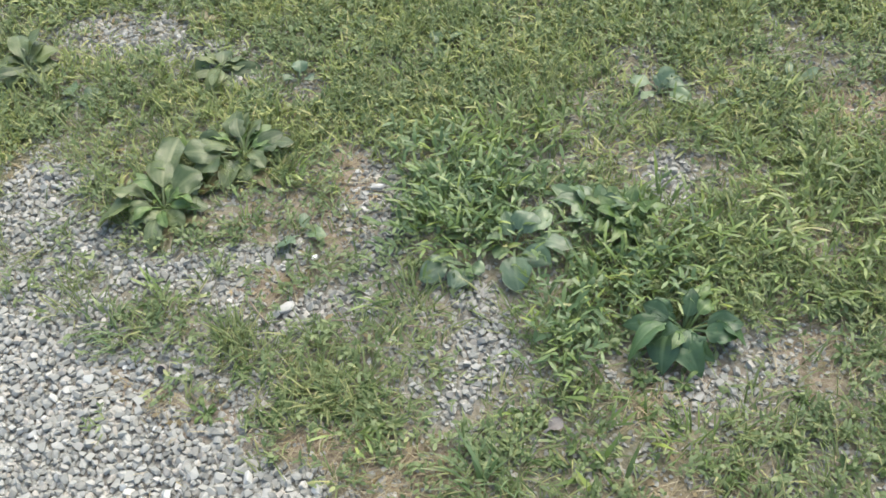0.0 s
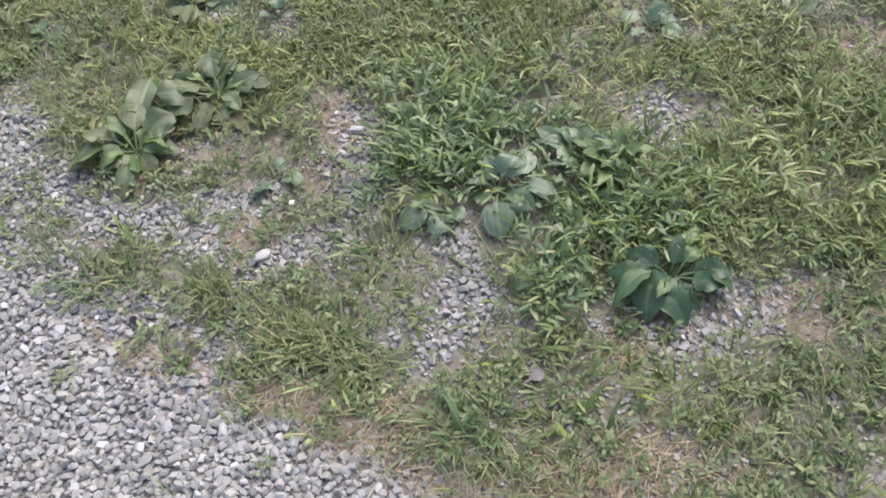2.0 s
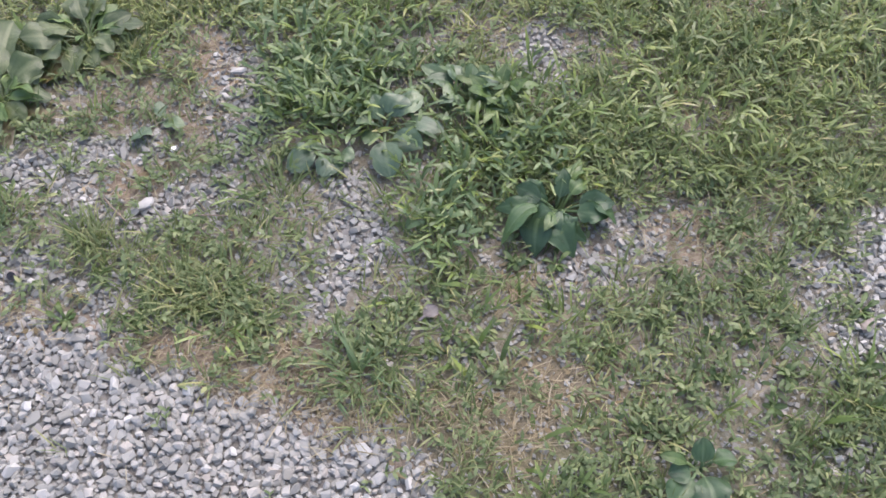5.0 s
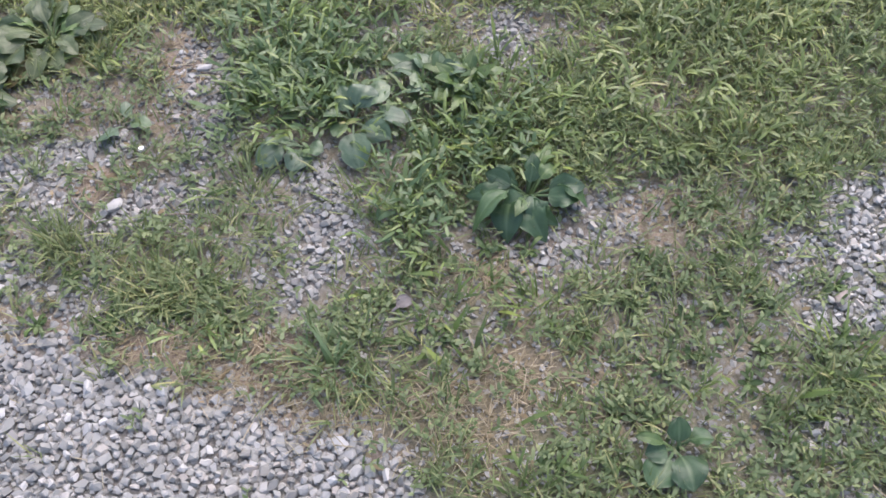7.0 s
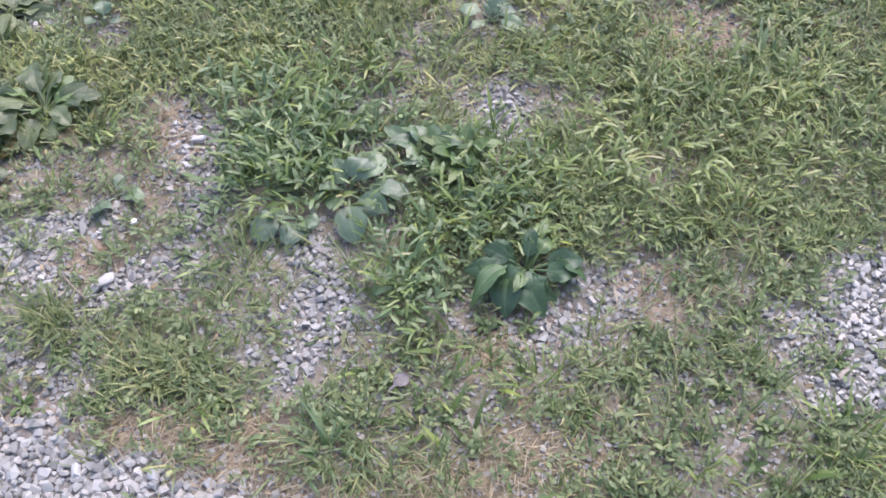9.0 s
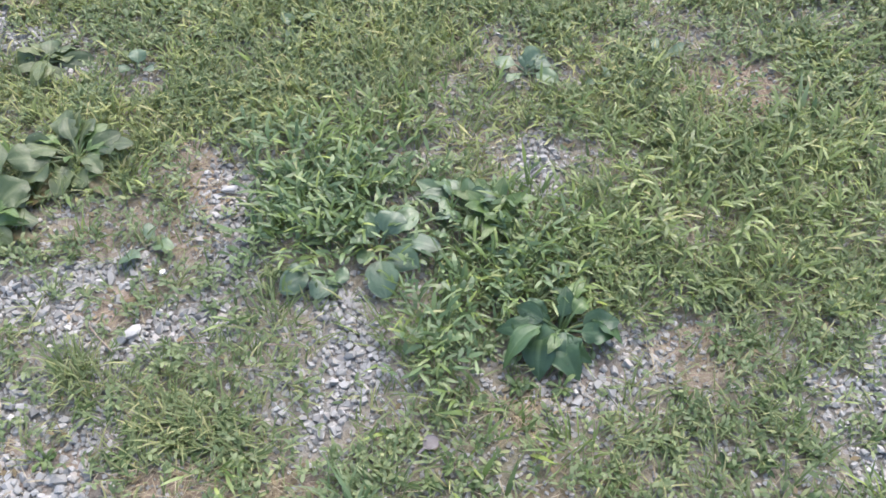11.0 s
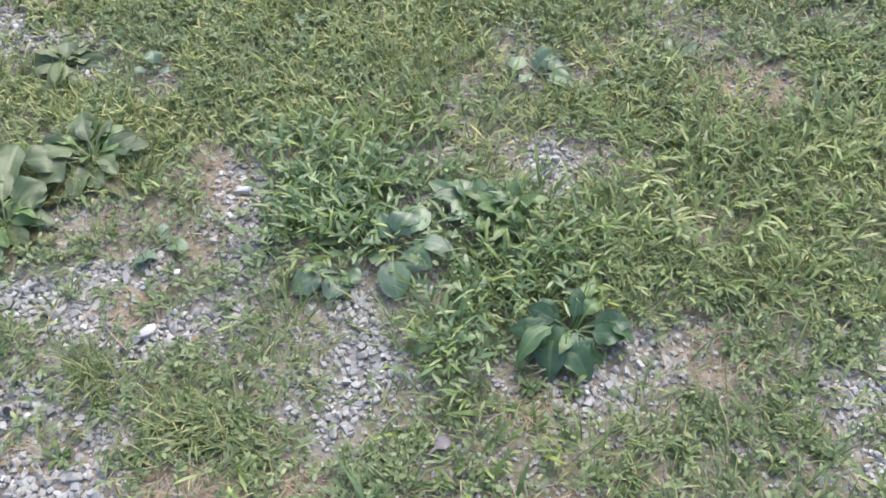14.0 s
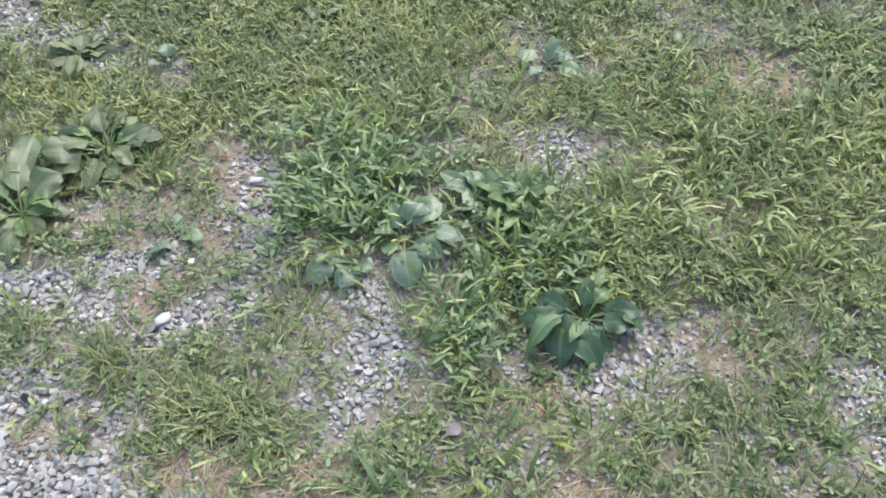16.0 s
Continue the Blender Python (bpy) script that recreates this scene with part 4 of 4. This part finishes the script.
def make_tufts():
    tuft(-0.055, 0.555, 40, 0.075, 0.0034, "tall loose tuft of bluish green grass by the gravel", TALL, 21, (0.05, 0.7), 0.6)
    tuft(-0.05, 0.545, 7, 0.085, 0.0075, "few broad pale grass blades in a tuft", TALL, 36, (0.05, 0.5), 0.3)
    tuft(-0.005, 0.575, 34, 0.062, 0.0032, "bluish green grass tuft by the gravel", TALL, 22, (0.1, 0.8), 0.6)
    tuft(-0.155, 0.875, 30, 0.08, 0.004, "upright tuft of thin green grass", FINE, 23)
    tuft(-0.30, 0.71, 54, 0.07, 0.0028, "dense soft tuft of fine grass beside gravel", FINE, 24)
    tuft(-0.24, 0.73, 54, 0.07, 0.0028, "dense soft tuft of fine grass beside gravel", FINE, 25)
    tuft(-0.458, 0.835, 64, 0.070, 0.0034, "thin yellowish grass tuft growing in gravel", FINE, 26, (0.05, 0.7), 0.32)
    tuft(-0.45, 0.80, 44, 0.055, 0.0032, "low brownish grass tuft growing in gravel", FINE, 33)
    tuft(-0.655, 0.855, 46, 0.06, 0.0034, "thin yellowish grass tuft growing in gravel", FINE, 27)
    for n, (x, y) in enumerate(((-0.637, 0.846), (-0.591, 0.866), (-0.699, 0.878), (-0.765, 0.918))):
        tuft(x, y, 40, 0.056, 0.0034, "soft low grass tuft growing through gravel", (TALL, FINE)[n % 2], 70 + n, (0.1, 0.8), 0.7)
    tuft(-0.47, 1.075, 26, 0.055, 0.0036, "light green grass tuft beside a plantain", CRABGRASS, 28)
    tuft(0.66, 0.46, 34, 0.095, 0.0042, "loose grass tuft leaning over pale gravel", CRABGRASS, 29)
    tuft(0.34, 0.43, 16, 0.07, 0.004, "loose green grass tuft on bare soil", FINE, 30)
    tuft(0.26, 0.61, 30, 0.07, 0.004, "small broad-bladed grass tuft on bare soil", CRABGRASS, 31)
    tuft(0.805, 1.192, 9, 0.085, 0.0105, "broad pale grass blades standing over thin grass", TALL, 35, (0.3, 1.0), 0.2)
    proto = [crabgrass_plant(CRABGRASS, "sprawling crabgrass plant with broad bright green blades") for _ in range(6)]
    proto += [crabgrass_plant(PALE_GRASS, "sprawling crabgrass plant with yellowish green blades") for _ in range(6)]
    x, y = thinned(*scatter(3500, lambda x, y: (blots(x, y, LUSH) > 0.5) * (1 - blots(x, y, ROOM)), (-0.25, 1.1, 0.8, 1.45)), 0.052)
    for n, (a, b) in enumerate(zip(x.tolist(), y.tolist())):
        m = pose(a, b, float(height(a, b)) + 0.006, 0, 0, 77 * n)
        one = proto[n % 6 + (6 if a > 0.4 else 0)]
        copy_thing(one, m)
    for one in proto:
        for piece in one.children:
            bpy.data.objects.remove(piece)
        bpy.data.objects.remove(one)



def make_weeds():
    """Low bright weeds with pointed oval leaves, in the thin ground by the gravel."""
    r = random.Random(50)
    first = []
    for k in range(4):
        leaves = [(40 * j + r.uniform(-25, 25), r.uniform(.014, .027), r.uniform(.0065, .011), r.uniform(10, 60)) for j in range(9)]
        first.append(plant("leafy_weed", 0.50, 0.6, "low leafy weed with small pointed bright green leaves", leaves, YOUNG, 60 + k, False))
        tagged(first[-1], category="weed", group="leafy weeds")
    spots = [(0.50, 0.58, 0.18, 0.14, 0, 1.0), (0.26, 0.72, 0.10, 0.08, 0, 0.5), (-0.27, 0.71, 0.12, 0.05, 0, 0.9), (0.42, 0.42, 0.18, 0.08, 0, 0.8), (0.12, 0.66, 0.10, 0.08, 0, 0.6), (-0.45, 0.74, 0.10, 0.04, 0, 0.5), (0.05, 1.45, 0.45, 0.12, 0, 0.25)]
    x, y = thinned(*scatter(1500, lambda x, y: 0.55 * blots(x, y, spots) * (1 - blots(x, y, ROOM)), (-0.7, 0.8, 0.3, 1.6)), 0.038)
    for n, (a, b) in enumerate(zip(x.tolist(), y.tolist())):
        m = pose(a, b, float(height(a, b)) + 0.003, 0, 0, 67 * n)
        if n < 4:
            first[n].matrix_basis = m
        else:
            copy_thing(first[n % 4], m)


# ---- small finds ----
def tube(radius, inner, length, material, sides=20):
    """A short hollow tube along x with softened rims."""
    bm = bmesh.new()
    b = 0.12 * radius
    outline = [(0, inner), (0, radius - b), (b, radius), (length - b, radius), (length, radius - b), (length, inner)]
    rings = [[bm.verts.new((px, pr * math.cos(2 * math.pi * k / sides), pr * math.sin(2 * math.pi * k / sides))) for k in range(sides)] for px, pr in outline]
    for a, c in zip(rings, rings[1:] + rings[:1]):
        for k in range(sides):
            bm.faces.new((a[k], a[(k + 1) % sides], c[(k + 1) % sides], c[k]))
    bmesh.ops.recalc_face_normals(bm, faces=bm.faces)
    me = bpy.data.meshes.new("tube")
    bm.to_mesh(me)
    bm.free()
    me.materials.append(material)
    return me


def twig(points, radius, label):
    curve = bpy.data.curves.new("twig", "CURVE")
    curve.dimensions, curve.bevel_depth, curve.bevel_resolution = "3D", radius, 1
    line = curve.splines.new("POLY")
    line.points.add(len(points) - 1)
    for k, (x, y, lift) in enumerate(points):
        line.points[k].co = (x, y, float(height(x, y)) + lift, 1)
        line.points[k].radius = 1 - 0.5 * k / len(points)
    curve.materials.append(WOOD)
    tagged(new("twig", curve), label, "twig")


def pebble(x, y, size, turn, material, label, name="pebble", flat=0.66):
    me = stone_shape(int(900 * size * abs(turn)) + 5, 26)
    me.materials.clear()
    me.materials.append(material)
    ob = tagged(new(name, me), label, "stone")
    ob.matrix_basis = pose(x, y, float(height(x, y)) + 0.012, 4, -5, turn) @ Matrix.Diagonal((size, flat * size, 0.8 * flat * size, 1))


def make_finds():
    cap = tagged(new("pipe_end"), "short black plastic pipe end with worn greyish rim", "pipe")
    cap.matrix_basis = pose(-0.566, 0.776, float(height(-0.57, 0.776)) + 0.009, 0, -50, -84)
    part("tube", tube(0.0082, 0.0069, 0.013, RIM), cap, "worn greyish plastic tube")
    # near-solid black piece behind the rim, standing in for the shaded inside
    core = part("core", tube(0.0068, 0.0012, 0.009, RUBBER), cap, "black filling standing in for the dark inside")
    core.location.x = 0.0035
    pebble(-0.333, 0.992, 0.012, 31, WHITE, "small round white pebble", "white_pebble", 0.95)
    pebble(-0.228, 1.153, 0.032, -12, PALE, "long pale stone lying on brown soil", "pebble", 0.5)
    pebble(-0.373, 0.884, 0.030, 25, PALE, "large pale stone among grey gravel")
    pebble(0.71, 0.56, 0.030, 20, RUDDY, "reddish stone among pale gravel")
    blade, stalk = leaf_shape(0.028, 0.022, 0, 25, random.Random(77), DEAD)
    dead = tagged(new("dead_leaf", blade), "curled grey-brown dead leaf on thin grass", "leaf")
    dead.matrix_basis = pose(0.045, 0.628, float(height(0.05, 0.63)) + 0.018, 10, 8, 40)
    part("stalk", stalk, dead, "thin dry stalk")
    twig([(-0.435, 0.895, 0.020), (-0.42, 0.875, 0.019), (-0.395, 0.845, 0.022)], 0.0016, "thin dark twig lying on gravel")
    twig([(-0.29, 0.848, 0.020), (-0.27, 0.846, 0.022), (-0.24, 0.842, 0.020)], 0.0014, "thin brown twig lying on gravel")
    twig([(-0.165, 0.83, 0.02), (-0.14, 0.826, 0.022), (-0.115, 0.822, 0.02)], 0.0014, "thin brown twig lying in weeds")


make_plants()
make_tufts()
make_weeds()
make_finds()
make_grass()
make_gravel()
make_grit()
